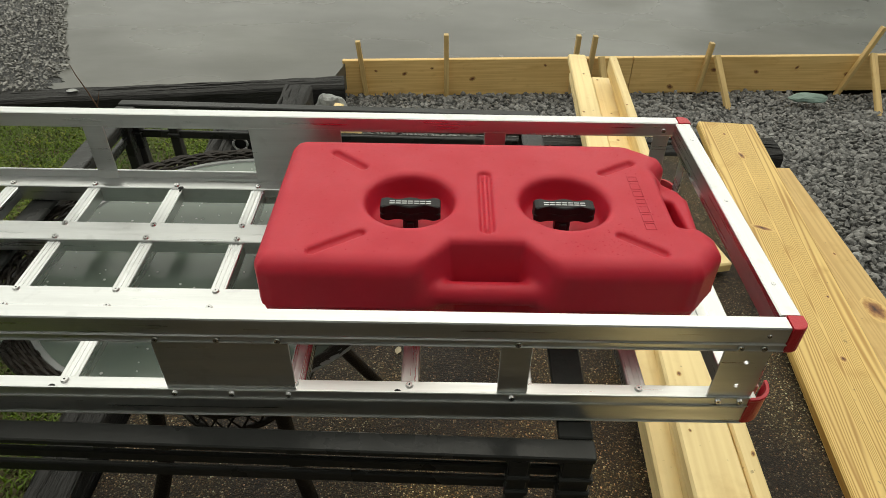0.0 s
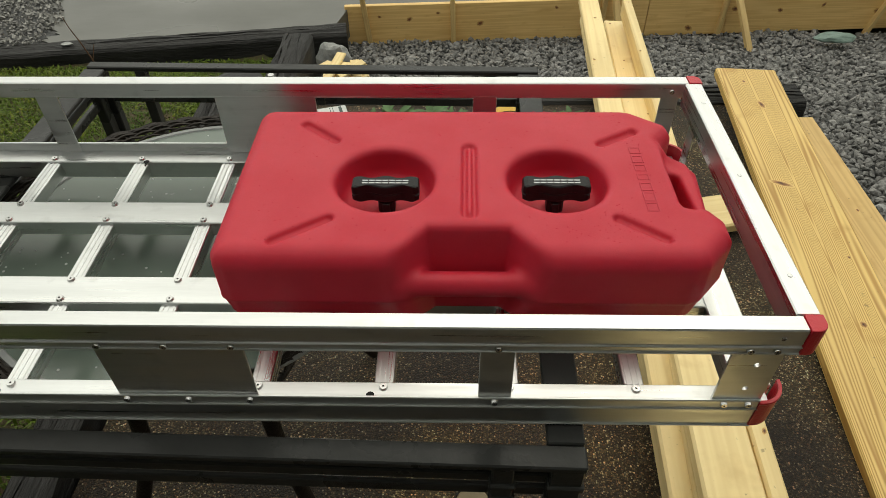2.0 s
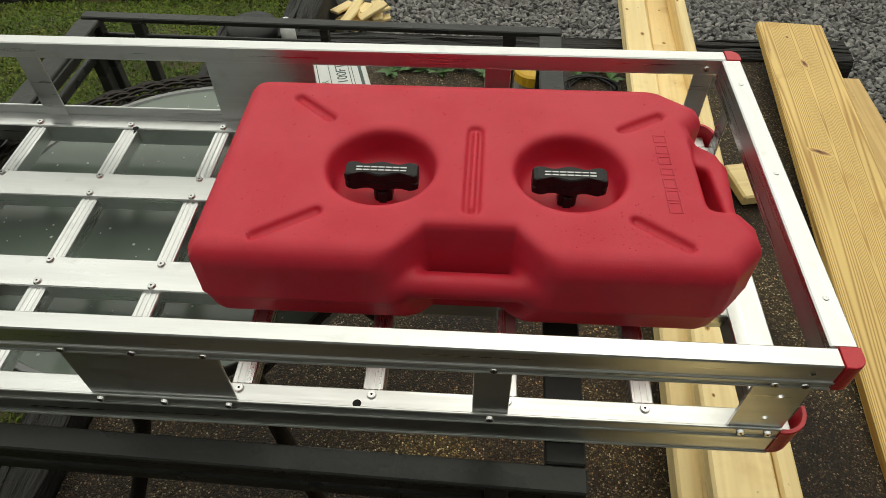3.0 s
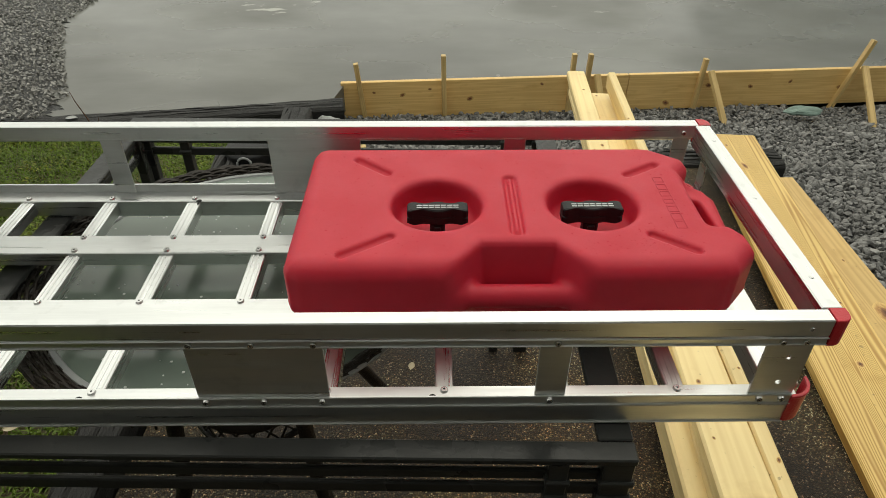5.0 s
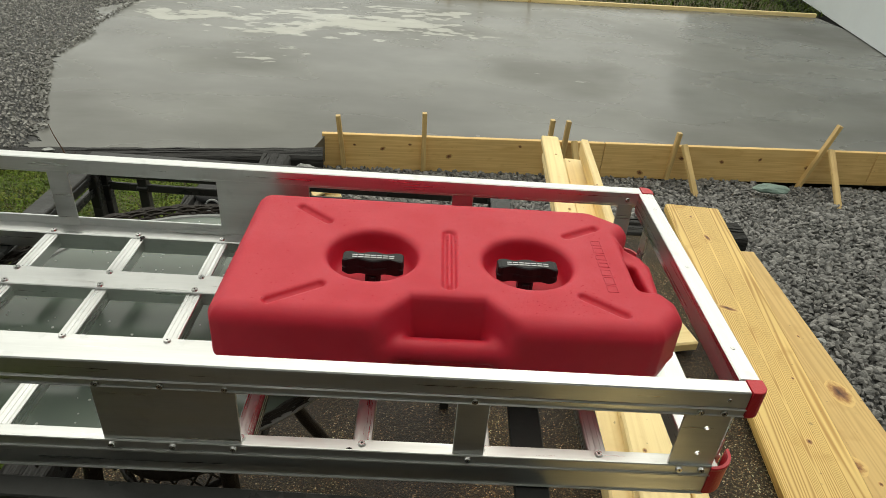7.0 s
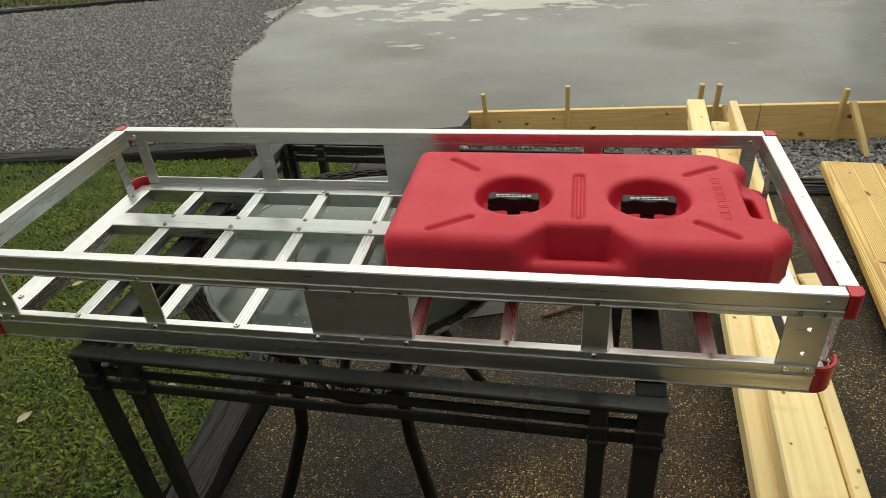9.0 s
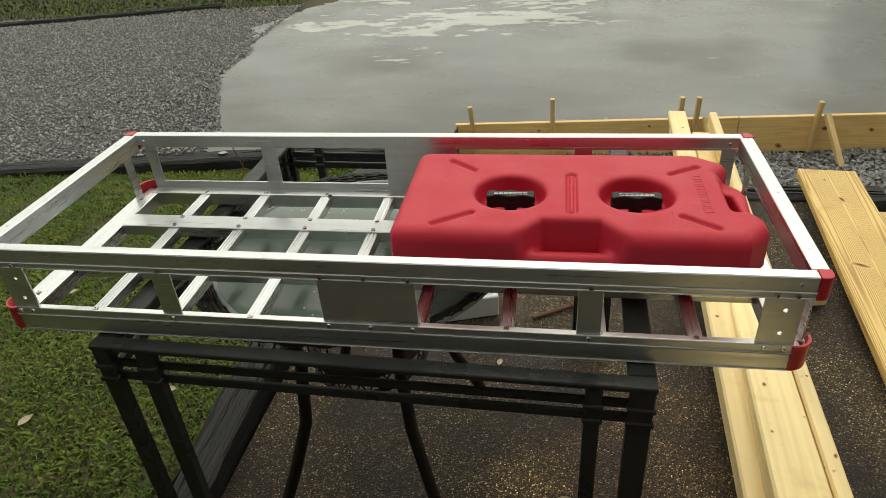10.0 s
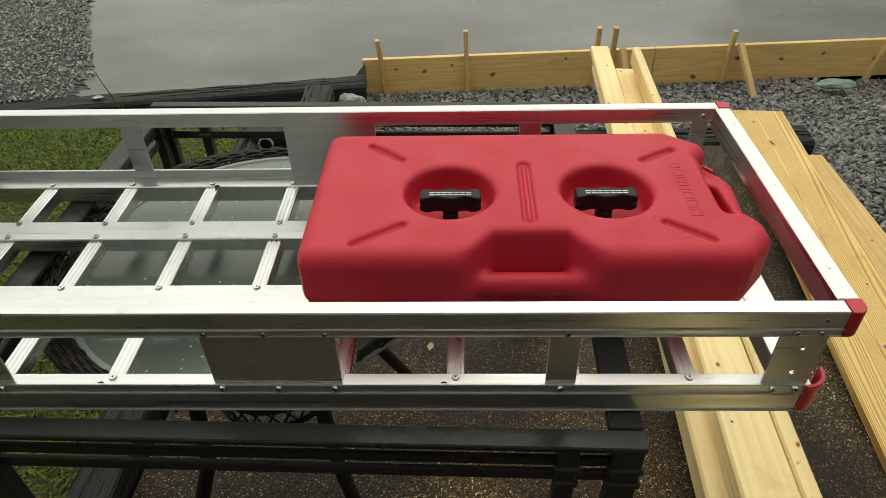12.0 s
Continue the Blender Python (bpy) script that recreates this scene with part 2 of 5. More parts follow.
def wet_slab():
    """Fresh concrete: smeared trowel tones, wet gloss in drifts, and pale streaks about the far middle."""
    m, nodes, links, b = new_material("wet_concrete")
    tc = nodes.new("ShaderNodeTexCoord")
    v = tc.outputs["Object"]
    tone = noise_node(nodes, links, v, 0.9, 7, (0.8, 1.3, 1))
    col = ramp_node(nodes, [(0.3, (0.088, 0.087, 0.076)), (0.5, (0.122, 0.121, 0.108)), (0.7, (0.168, 0.168, 0.152))])
    links.new(tone.outputs["Fac"], col.inputs["Fac"])
    blot = noise_node(nodes, links, v, 0.75, 5, (0.9, 1.2, 1))
    ragged_edge = noise_node(nodes, links, v, 4.5, 8, (0.7, 1.6, 1))
    shrink = nodes.new("ShaderNodeMapping")
    shrink.inputs["Location"].default_value = (1.25 / 2.4, -7.55 / 1.5, -SLAB_Z)
    shrink.inputs["Scale"].default_value = (1 / 2.4, 1 / 1.5, 1)
    links.new(v, shrink.inputs["Vector"])
    where = nodes.new("ShaderNodeVectorMath")
    where.operation = "LENGTH"
    links.new(shrink.outputs["Vector"], where.inputs[0])
    near = nodes.new("ShaderNodeMapRange")
    near.inputs["From Min"].default_value, near.inputs["From Max"].default_value = 0.1, 1.5
    near.inputs["To Min"].default_value, near.inputs["To Max"].default_value = 0.16, -0.22
    links.new(where.outputs["Value"], near.inputs["Value"])
    # mask of the pale streaks: noise, strongest about the far middle
    dry = math_node(nodes, links, "ADD", blot.outputs["Fac"], near.outputs["Result"])
    dry = math_node(nodes, links, "ADD", dry, math_node(nodes, links, "MULTIPLY", math_node(nodes, links, "SUBTRACT", ragged_edge.outputs["Fac"], 0.5), 0.75))
    mask = ramp_node(nodes, [(0.575, (0, 0, 0)), (0.61, (0.8, 0.8, 0.8)), (0.75, (1, 1, 1))])
    links.new(dry, mask.inputs["Fac"])
    out = mix_node(nodes, links, math_node(nodes, links, "MULTIPLY", mask.outputs["Color"], 0.75), col.outputs["Color"], (0.50, 0.50, 0.45))
    links.new(out, b.inputs["Base Color"])
    rough = nodes.new("ShaderNodeMapRange")
    rough.inputs["From Min"].default_value, rough.inputs["From Max"].default_value = 0.35, 0.65
    rough.inputs["To Min"].default_value, rough.inputs["To Max"].default_value = 0.12, 0.45
    links.new(blot.outputs["Fac"], rough.inputs["Value"])
    links.new(rough.outputs["Result"], b.inputs["Roughness"])
    b.inputs["Specular IOR Level"].default_value = 0.36
    bp = nodes.new("ShaderNodeBump")
    bp.inputs["Strength"].default_value, bp.inputs["Distance"].default_value = 0.08, 0.02
    links.new(ragged_edge.outputs["Fac"], bp.inputs["Height"])
    links.new(bp.outputs["Normal"], b.inputs["Normal"])
    return m


ALU = material("aluminium", (0.74, 0.75, 0.745), 0.30, 1.0, (0.62, 0.63, 0.625), 5, 0.7, 0.006, 60, (1, 12, 12), rough_to=0.42)
ALU_Y = material("aluminium_cross", (0.74, 0.75, 0.745), 0.25, 1.0, (0.62, 0.63, 0.625), 5, 0.7, 0.006, 60, (12, 1, 12), rough_to=0.36)
for metal, along in ((ALU, (3.0, 260.0, 260.0)), (ALU_Y, (260.0, 3.0, 260.0))):
    nd, lk = metal.node_tree.nodes, metal.node_tree.links
    bsdf, tex = nd["Principled BSDF"], nd.new("ShaderNodeTexCoord")
    scratch = noise_node(nd, lk, tex.outputs["Object"], 1.0, 3, along)
    marks = noise_node(nd, lk, tex.outputs["Object"], 34.0, 6)
    spots = ramp_node(nd, [(0.60, (0, 0, 0)), (0.70, (1, 1, 1))])
    lk.new(marks.outputs["Fac"], spots.inputs["Fac"])
    old = bsdf.inputs["Base Color"].links[0].from_socket
    lk.new(mix_node(nd, lk, math_node(nd, lk, "MULTIPLY", spots.outputs["Color"], 0.30), old, (0.50, 0.51, 0.50)), bsdf.inputs["Base Color"])
    rough_old = bsdf.inputs["Roughness"].links[0].from_socket
    lk.new(math_node(nd, lk, "ADD", rough_old, math_node(nd, lk, "MULTIPLY", math_node(nd, lk, "SUBTRACT", scratch.outputs["Fac"], 0.5), 0.35), True), bsdf.inputs["Roughness"])
STEEL = material("zinc_screw", (0.75, 0.75, 0.74), 0.22, 1.0)
# near-black that paints the shade inside holes, sockets and the gap under the wall
OPENING_SHADE = material("opening_shade", (0.008, 0.008, 0.008), 0.9)
RED_CAP = material("red_cap_plastic", (0.52, 0.014, 0.030), 0.35, 0, (0.5, 0.015, 0.025), 30, 0.5, 0.1, 300)
RED = material("red_polyethylene", (0.56, 0.019, 0.046), 0.45, 0, (0.49, 0.014, 0.036), 14, 0.7, 0.12, 900, rough_to=0.58, spec=0.4)
_r = RED.node_tree.nodes["Principled BSDF"]
_r.inputs["Subsurface Weight"].default_value, _r.inputs["Subsurface Scale"].default_value = 0.3, 0.012
_r.inputs["Subsurface Radius"].default_value = (1.0, 0.12, 0.15)
BLACK = material("black_plastic", (0.010, 0.010, 0.011), 0.45, 0, (0.016, 0.016, 0.016), 40, 0.5, 0.08, 500, spec=0.25)
WHITE = material("white_print", (0.75, 0.75, 0.75), 0.5)
IRON = material("black_painted_iron", (0.024, 0.025, 0.0245), 0.16, 0, (0.036, 0.036, 0.034), 8, 0.8, 0.10, 60, rough_to=0.5, spec=0.24)
PINE = wood("pine_lumber", (0.90, 0.71, 0.36), (0.66, 0.44, 0.17), 0.5, count=26.0, streak=0.7)
PINE_WIDE = wood("yellow_pine_board", (0.86, 0.61, 0.22), (0.47, 0.24, 0.055), 1.0, count=330.0, sharp=1.6, grain=0.85, streak=0.35, bend=(0.16, 7))
PINE_UNDER = wood("amber_pine_board", (0.72, 0.49, 0.19), (0.50, 0.29, 0.09), 0.9, count=120.0, sharp=1.5, grain=0.5, streak=0.5, bend=(0.3, 9))
PINE_FORM = wood("orange_pine_form", (0.82, 0.56, 0.23), (0.60, 0.34, 0.10), 0.75)
PINE_Z = wood("pine_stake", (0.66, 0.47, 0.20), (0.44, 0.27, 0.10), 0.8, True)
KNOT = knot_wood()
TIMBER = material("weathered_timber", (0.027, 0.0255, 0.024), 0.65, 0, (0.007, 0.0065, 0.006), 3, 1.0, 1.0, 16, (0.8, 8, 8), spec=0.3)
CONCRETE = wet_slab()
STONE = material("gravel_stone", (0.31, 0.30, 0.285), 0.5, 0, (0.10, 0.098, 0.092), 25, 0.8, 0.3, 150, per_piece=0.8)
STONE_PALE = material("drive_stone", (0.33, 0.32, 0.295), 0.6, 0, (0.14, 0.132, 0.122), 25, 0.8, 0.3, 150, per_piece=0.75)
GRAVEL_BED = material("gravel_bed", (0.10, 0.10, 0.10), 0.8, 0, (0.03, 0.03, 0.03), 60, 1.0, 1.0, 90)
PAD = aggregate()
SOIL = material("lawn_soil", (0.045, 0.055, 0.018), 0.95, 0, (0.075, 0.042, 0.022), 6, 1.0, 1.0, 55)
GRASS = material("grass_blade", (0.092, 0.138, 0.011), 0.62, 0, (0.032, 0.060, 0.005), 2.2, 1.0, per_piece=0.85, spec=0.22)
CLOVER = material("clover_leaf", (0.060, 0.115, 0.010), 0.6, 0, (0.15, 0.15, 0.018), 4.0, 0.9, per_piece=0.8, spec=0.25)
WALL_MAT = material("painted_metal_wall", (0.66, 0.70, 0.715), 0.45, 0, (0.60, 0.635, 0.65), 1.5, 0.6, 0.05, 20)
WICKER = material("brown_wicker", (0.020, 0.014, 0.010), 0.5, 0, (0.010, 0.007, 0.005), 40, 0.8, 0.3, 200, spec=0.3)
RIM = material("grey_rim", (0.30, 0.31, 0.31), 0.4, 0, (0.2, 0.2, 0.2), 20, 0.5)
GLASS = bpy.data.materials.new("frosted_glass")
GLASS.use_nodes = True
_g = GLASS.node_tree.nodes["Principled BSDF"]
_g.inputs["Base Color"].default_value = (0.205, 0.25, 0.215, 1)
_g.inputs["Roughness"].default_value, _g.inputs["Transmission Weight"].default_value = 0.16, 0.35


# ---- building helpers ----
def link_mesh(name, mesh, mat, parent=None, label="", smooth=False):
    mesh.materials.append(mat)
    mesh.polygons.foreach_set("use_smooth", [smooth] * len(mesh.polygons))
    ob = new(name, mesh)
    if parent is not None:
        ob.parent = parent
    if label:
        ob["label"] = label
    return ob


def part(name, bm, mat, parent, label="", smooth=False):
    """One bmesh as one mesh object under a thing or a part."""
    mesh = bpy.data.meshes.new(name)
    bm.normal_update()
    bm.to_mesh(mesh)
    bm.free()
    return link_mesh(name, mesh, mat, parent, label, smooth)


def thing(name, label, category, group="", kind="", at=(0, 0, 0)):
    ob = new(name)
    ob.location = at
    ob.empty_display_size = 0.05
    return tagged(ob, label, category, group, kind)


def add_box(bm, x0, x1, y0, y1, z0, z1, bevel=0.0, m=None):
    vs = [bm.verts.new((x, y, z)) for x in (x0, x1) for y in (y0, y1) for z in (z0, z1)]
    if m is not None:
        for v in vs:
            v.co = m @ v.co
    fs = [bm.faces.new([vs[i] for i in q]) for q in ((0, 1, 3, 2), (4, 6, 7, 5), (0, 4, 5, 1), (2, 3, 7, 6), (0, 2, 6, 4), (1, 5, 7, 3))]
    if bevel:
        es = list({e for f in fs for e in f.edges})
        bmesh.ops.bevel(bm, geom=es, offset=bevel, segments=1, affect="EDGES", profile=0.5)


def box(*a, **k):
    bm = bmesh.new()
    add_box(bm, *a, **k)
    return bm


def add_tube(bm, points, radius, sides=8, closed=False, radii=None):
    """A round tube along points."""
    pts = [Vector(p) for p in points]
    n = len(pts)
    rings = []
    for i, p in enumerate(pts):
        a = pts[(i - 1) % n] if closed or i else p
        b = pts[(i + 1) % n] if closed or i < n - 1 else p
        d = (b - a).normalized()
        u = d.cross(Vector((0, 0, 1)) if abs(d.z) < 0.9 else Vector((1, 0, 0))).normalized()
        v = d.cross(u)
        r = radii[i] if radii else radius
        rings.append([bm.verts.new(p + r * (math.cos(2 * math.pi * j / sides) * u + math.sin(2 * math.pi * j / sides) * v)) for j in range(sides)])
    for i in range(n if closed else n - 1):
        a, b = rings[i], rings[(i + 1) % n]
        for j in range(sides):
            bm.faces.new((a[j], a[(j + 1) % sides], b[(j + 1) % sides], b[j]))
    if not closed:
        bm.faces.new(rings[0][::-1])
        bm.faces.new(rings[-1])


def add_disc(bm, centre, radius, height, sides=12, axis="z"):
    m = Matrix.Translation(centre)
    if axis == "y":
        m = m @ Matrix.Rotation(radians(90), 4, "X")
    lo = [bm.verts.new(m @ Vector((radius * math.cos(2 * math.pi * j / sides), radius * math.sin(2 * math.pi * j / sides), 0))) for j in range(sides)]
    hi = [bm.verts.new(m @ Vector((0.8 * radius * math.cos(2 * math.pi * j / sides), 0.8 * radius * math.sin(2 * math.pi * j / sides), height))) for j in range(sides)]
    for j in range(sides):
        bm.faces.new((lo[j], lo[(j + 1) % sides], hi[(j + 1) % sides], hi[j]))
    bm.faces.new(hi)
    bm.faces.new(lo[::-1])


def mesh_from(name, verts, faces):
    mesh = bpy.data.meshes.new(name)
    mesh.from_pydata(verts, [], faces)
    mesh.update()
    return mesh


# ---- ground ----
PX0, PX1, PY1 = -0.62, 1.56, 2.0


def tie_y(x):
    return 3.80 + (x + 0.58) * 0.142


def pad_z(y):
    return 0.058 - 0.042 * y


def ground_z(x, y):
    """Lawn falling away beside the raised pad, gravel below the pad's end, level ground beyond the slab's edge."""
    if x < PX0 - 0.05:
        if y > tie_y(x):
            return SLAB_Z - 0.03
        return 0.05 - 0.2 * max(y, -1.5)
    if y > 4.25:
        return -0.92
    return -0.62 - 0.07 * max(y, 0)


def gravel_z(x, y):
    return -0.36 - 0.09 * max(y, 0) - 0.075 * min(1, max(0, (y - 2.5) / 1.5)) + 0.022 * noise.noise(Vector((x * 1.7, y * 1.7, 0)))


def sheet(name, xs, ys, height, mat, keep=lambda x, y: True, kind="structure", label="", category=""):
    verts = [(x, y, height(x, y)) for y in ys for x in xs]
    n = len(xs)
    faces = [(j * n + i, j * n + i + 1, (j + 1) * n + i + 1, (j + 1) * n + i) for j in range(len(ys) - 1) for i in range(n - 1)
             if keep(0.5 * (xs[i] + xs[i + 1]), 0.5 * (ys[j] + ys[j + 1]))]
    ob = link_mesh(name, mesh_from(name, verts, faces), mat, None, "", True)
    return tagged(ob, label, category, kind=kind)


def steps(a, b, d):
    return list(np.arange(a, b + d * 0.5, d))


gx = [-400, -120, -40, -15, -9] + steps(-6, 6, 0.15) + [9, 15, 40, 120, 400]
gy = [-400, -120, -40, -15, -6, -3] + steps(-1.2, 6, 0.15) + [8, 9, 11, 15, 40, 120, 400]
sheet("ground", gx, gy, lambda x, y: ground_z(x, y) + 0.015 * noise.noise(Vector((x * 2.3, y * 2.3, 0))), SOIL, label="sloping soil ground under the short wet lawn", category="ground")


def pad_block():
    """The raised pad: a block whose top falls slightly towards its end."""
    bm = bmesh.new()
    rows = []
    for y in steps(-5.94, PY1, 0.2):
        rows.append([bm.verts.new((x, y, pad_z(y) + 0.004 * noise.noise(Vector((x * 3, y * 3, 5))))) for x in steps(PX0, PX1, 0.218)])
    for a, c in zip(rows, rows[1:]):
        for k in range(len(a) - 1):
            bm.faces.new((a[k], a[k + 1], c[k + 1], c[k]))
    rim = [e for e in bm.edges if e.is_boundary]
    out = bmesh.ops.extrude_edge_only(bm, edges=rim)["geom"]
    for v in out:
        if isinstance(v, bmesh.types.BMVert):
            v.co.z = -0.85
    bmesh.ops.recalc_face_normals(bm, faces=bm.faces[:])
    return tagged(part("pavement", bm, PAD, None, smooth=False), "wet dark exposed-aggregate concrete pad, raised above the gravel", "pavement", kind="structure")


pad_block()
in_gravel = lambda x, y: (y > PY1 + 0.1 or x > PX1) and y < 4.34 and x > -0.62
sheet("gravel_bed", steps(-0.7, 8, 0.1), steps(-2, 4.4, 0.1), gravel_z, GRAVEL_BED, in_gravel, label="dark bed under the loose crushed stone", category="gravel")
in_drive = lambda x, y: y > tie_y(x) + 0.05
drive_z = lambda x, y: SLAB_Z - 0.012 + 0.012 * noise.noise(Vector((x, y, 3)))
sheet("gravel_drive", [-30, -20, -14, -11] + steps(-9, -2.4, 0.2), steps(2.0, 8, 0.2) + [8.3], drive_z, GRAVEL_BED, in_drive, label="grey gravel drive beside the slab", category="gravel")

# slab with a ragged west edge
ragged = [(-2.40, 3.58), (-2.50, 3.8), (-2.60, 4.0), (-2.74, 4.35), (-2.93, 4.65), (-3.06, 4.95), (-3.19, 5.2), (-3.20, 5.45), (-3.34, 5.7), (-3.30, 6.05), (-3.38, 6.45), (-3.40, 6.9), (-3.62, 7.4), (-3.40, 7.9), (-3.28, 8.3), (-2.6, 9.3)]
outline = []
for (xa, ya), (xb, yb) in zip(ragged, ragged[1:]):
    for k in range(24):
        s = k / 24
        w = 0.11 * noise.noise(Vector((xa * 3, (ya + (yb - ya) * s) * 11, 1))) + 0.07 * noise.noise(Vector((xa * 3, (ya + (yb - ya) * s) * 37, 4)))
        outline.append((xa + (xb - xa) * s + w, ya + (yb - ya) * s))
outline += [(0.2, 9.30), (6.0, 9.75), (6.6, 4.66), (-0.53, 4.18), (-0.60, 3.84)]
bm = bmesh.new()
hi = [bm.verts.new((x, y, SLAB_Z)) for x, y in outline]
lo = [bm.verts.new((x, y, SLAB_Z - 0.2)) for x, y in outline]
bm.faces.new(hi)
for i in range(len(hi)):
    j = (i + 1) % len(hi)
    bm.faces.new((hi[i], hi[j], lo[j], lo[i]))
bmesh.ops.recalc_face_normals(bm, faces=bm.faces[:])
tagged(part("slab", bm, CONCRETE, None), "newly poured wet grey concrete slab with a ragged edge", "slab", kind="structure")

# building wall beside the slab
wall = part("wall_east", box(0.0, 0.15, -6, 14, 0.012, 4.2), WALL_MAT, None)
wall.matrix_world = pose(5.55, 5.65, SLAB_Z, 0, 0, -8.7)
tagged(wall, "pale grey painted metal building wall beside the slab", "wall", kind="structure")
# solid strip under the wall, the gap's shade put into its colour
foot = part("wall_footing_shade", box(0.02, 0.15, -6, 14, -0.3, 0.012), OPENING_SHADE, None)
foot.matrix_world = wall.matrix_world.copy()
tagged(foot, "footing strip under the metal wall, coloured near-black for the shaded gap", "footing", kind="structure")

# unseen wall and overhang, added to block the southern sky and darken the rails' reflections
wall = part("screen_wall_south", box(-7, 8, -0.15, 0.0, -0.8, 3.4), material("grey_screen", (0.135, 0.135, 0.122), 0.7, 0, (0.10, 0.10, 0.09), 3, 0.8, 0.2, 30, (1, 1, 8)), None)
wall.location = (0, -1.35, 0)
eave = part("eave", box(-7, 8, -1.5, -0.80, 2.35, 2.45), wall.data.materials[0], None)
tagged(eave, "plain dark overhang added out of view to shade the pad", "eave", kind="structure")
tagged(wall, "plain dark grey wall added out of view to shade the pad", "wall", kind="structure")


def timber(name, a, b, width, height, label, seed):
    """A weathered square timber from a to b (centre line of its top), cracked along its length."""
    a, b = Vector(a), Vector(b)
    d = b - a
    n = max(2, int(d.length / 0.07))
    side = Vector((-d.y, d.x, 0)).normalized()
    profile = [(-0.5, -1), (-0.5, -0.5), (-0.5, -0.10), (-0.40, 0), (-0.24, 0.02), (-0.20, 0.0), (-0.16, 0.02), (0.03, 0.03), (0.06, 0.01), (0.10, 0.03), (0.27, 0.02), (0.29, 0.0), (0.32, 0.02), (0.40, 0), (0.5, -0.16), (0.5, -0.5), (0.5, -1)]
    bm = bmesh.new()
    rings = []
    for i in range(n + 1):
        ring = []
        for k, (u, v) in enumerate(profile):
            w = noise.noise(Vector((i * 0.11, k * 3.1, seed))) * 0.011 + noise.noise(Vector((i * 0.5, k * 0.35, seed + 5))) * 0.009
            crack = -0.085 * max(0, noise.noise(Vector((i * 0.09, k * 1.7, seed + 9))) + 0.02) if k in (5, 8, 11) else 0
            wander = 0.032 * noise.noise(Vector((i * 0.13, (k // 3) * 2.3 + seed, 2))) if 3 < k < 13 else 0
            ring.append(bm.verts.new((d.length * i / n, u * width + w + wander, v * min(height, 0.2) + crack + w * 0.6 if v > -0.9 else -height)))
        rings.append(ring)
    for r, s in zip(rings, rings[1:]):
        for k in range(len(r) - 1):
            bm.faces.new((r[k], s[k], s[k + 1], r[k + 1]))
    bm.faces.new(rings[0])
    bm.faces.new(rings[-1][::-1])
    bmesh.ops.recalc_face_normals(bm, faces=bm.faces[:])
    ob = part(name, bm, TIMBER, None)
    x = d.normalized()
    ob.matrix_world = Matrix.Translation(a) @ Matrix((x, side, x.cross(side))).transposed().to_4x4()
    return tagged(ob, label, "timber edging", kind="structure")


timber("timber_edging", (-9.0, 2.605, -0.555), (-0.505, 3.815, -0.53), 0.17, 0.30, "black weathered railway timber retaining the gravel drive", 1)
timber("timber_edging", (-0.625, -1.3, 0.155), (-0.775, 2.12, 0.03), 0.125, 0.52, "dark weathered timber edging between lawn and pad", 2)
timber("timber_edging", (-0.71, PY1 + 0.075, pad_z(PY1) + 0.012), (1.70, PY1 + 0.09, pad_z(PY1) + 0.012), 0.15, 0.62, "dark weathered timber retaining the end of the pad", 3)
timber("timber_edging", (-0.735, 2.2, -0.33), (-0.775, 3.56, -0.45), 0.19, 0.36, "grey weathered timber between lawn and gravel", 4)
timber("timber_edging", (-10.5, 7.02, -0.50), (-4.6, 8.62, -0.50), 0.09, 0.12, "thin dark timber between the gravel drive and far grass", 6)
timber("timber_edging", (1.595, -3.0, 0.0), (1.595, PY1, -0.06), 0.06, 0.6, "dark timber retaining the side of the pad", 5)


# ---- lumber ----
def plank(name, a, b, width, thick, label, category="lumber", knots=0, seed=0, group="", mat=None):
    """A sawn board from a to b (centre line of its top face), with eased edges and a few knots."""
    a, b = Vector(a), Vector(b)
    d = b - a
    L = d.length
    ob = part(name, box(0, L, -width / 2, width / 2, -thick, 0, bevel=min(0.006, thick * 0.2)), mat or PINE, None)
    x = d.normalized()
    y = Vector((0, 0, 1)).cross(x).normalized()
    z = x.cross(y)
    ob.matrix_world = Matrix.Translation(a) @ Matrix((x, y, z)).transposed().to_4x4()
    tagged(ob, label, category, group)
    rng = random.Random(seed)
    for k in range(knots):
        r = rng.uniform(0.003, 0.008)
        add_knot(ob, L * (k + rng.uniform(0.1, 0.9)) / knots, rng.uniform(-0.38, 0.38) * width, r * rng.uniform(1.0, 2.0), r, rng.uniform(-20, 20))
    return ob


def add_knot(ob, cx, cy, rx, ry, turn=0.0, side=False):
    """A knot lying in a board's face: a shallow uneven dome."""
    bm = bmesh.new()
    n = 14
    wave = [1 + 0.16 * noise.noise(Vector((cx * 9, cy * 9, 0.9 * i))) for i in range(n)]
    ring = [bm.verts.new((w * math.cos(2 * math.pi * i / n), w * math.sin(2 * math.pi * i / n), 0)) for i, w in enumerate(wave)]
    c = bm.verts.new((0.15, 0, 0.0010))
    for i in range(n):
        bm.faces.new((ring[i], ring[(i + 1) % n], c))
    k = part("knot", bm, KNOT, ob, "dark brown knot")
    lie = Matrix.Translation((cx, -0.0198, cy)) @ Matrix.Rotation(radians(90), 4, "X") if side else Matrix.Translation((cx, cy, 0.0007))
    k.matrix_basis = lie @ Matrix.Rotation(radians(turn), 4, "Z") @ Matrix.Diagonal((rx, ry, 1, 1))
    return k


def along(a, b, y):
    """The point of the line a-b at that y."""
    a, b = Vector(a), Vector(b)
    return a + (b - a) * ((y - a.y) / (b.y - a.y))


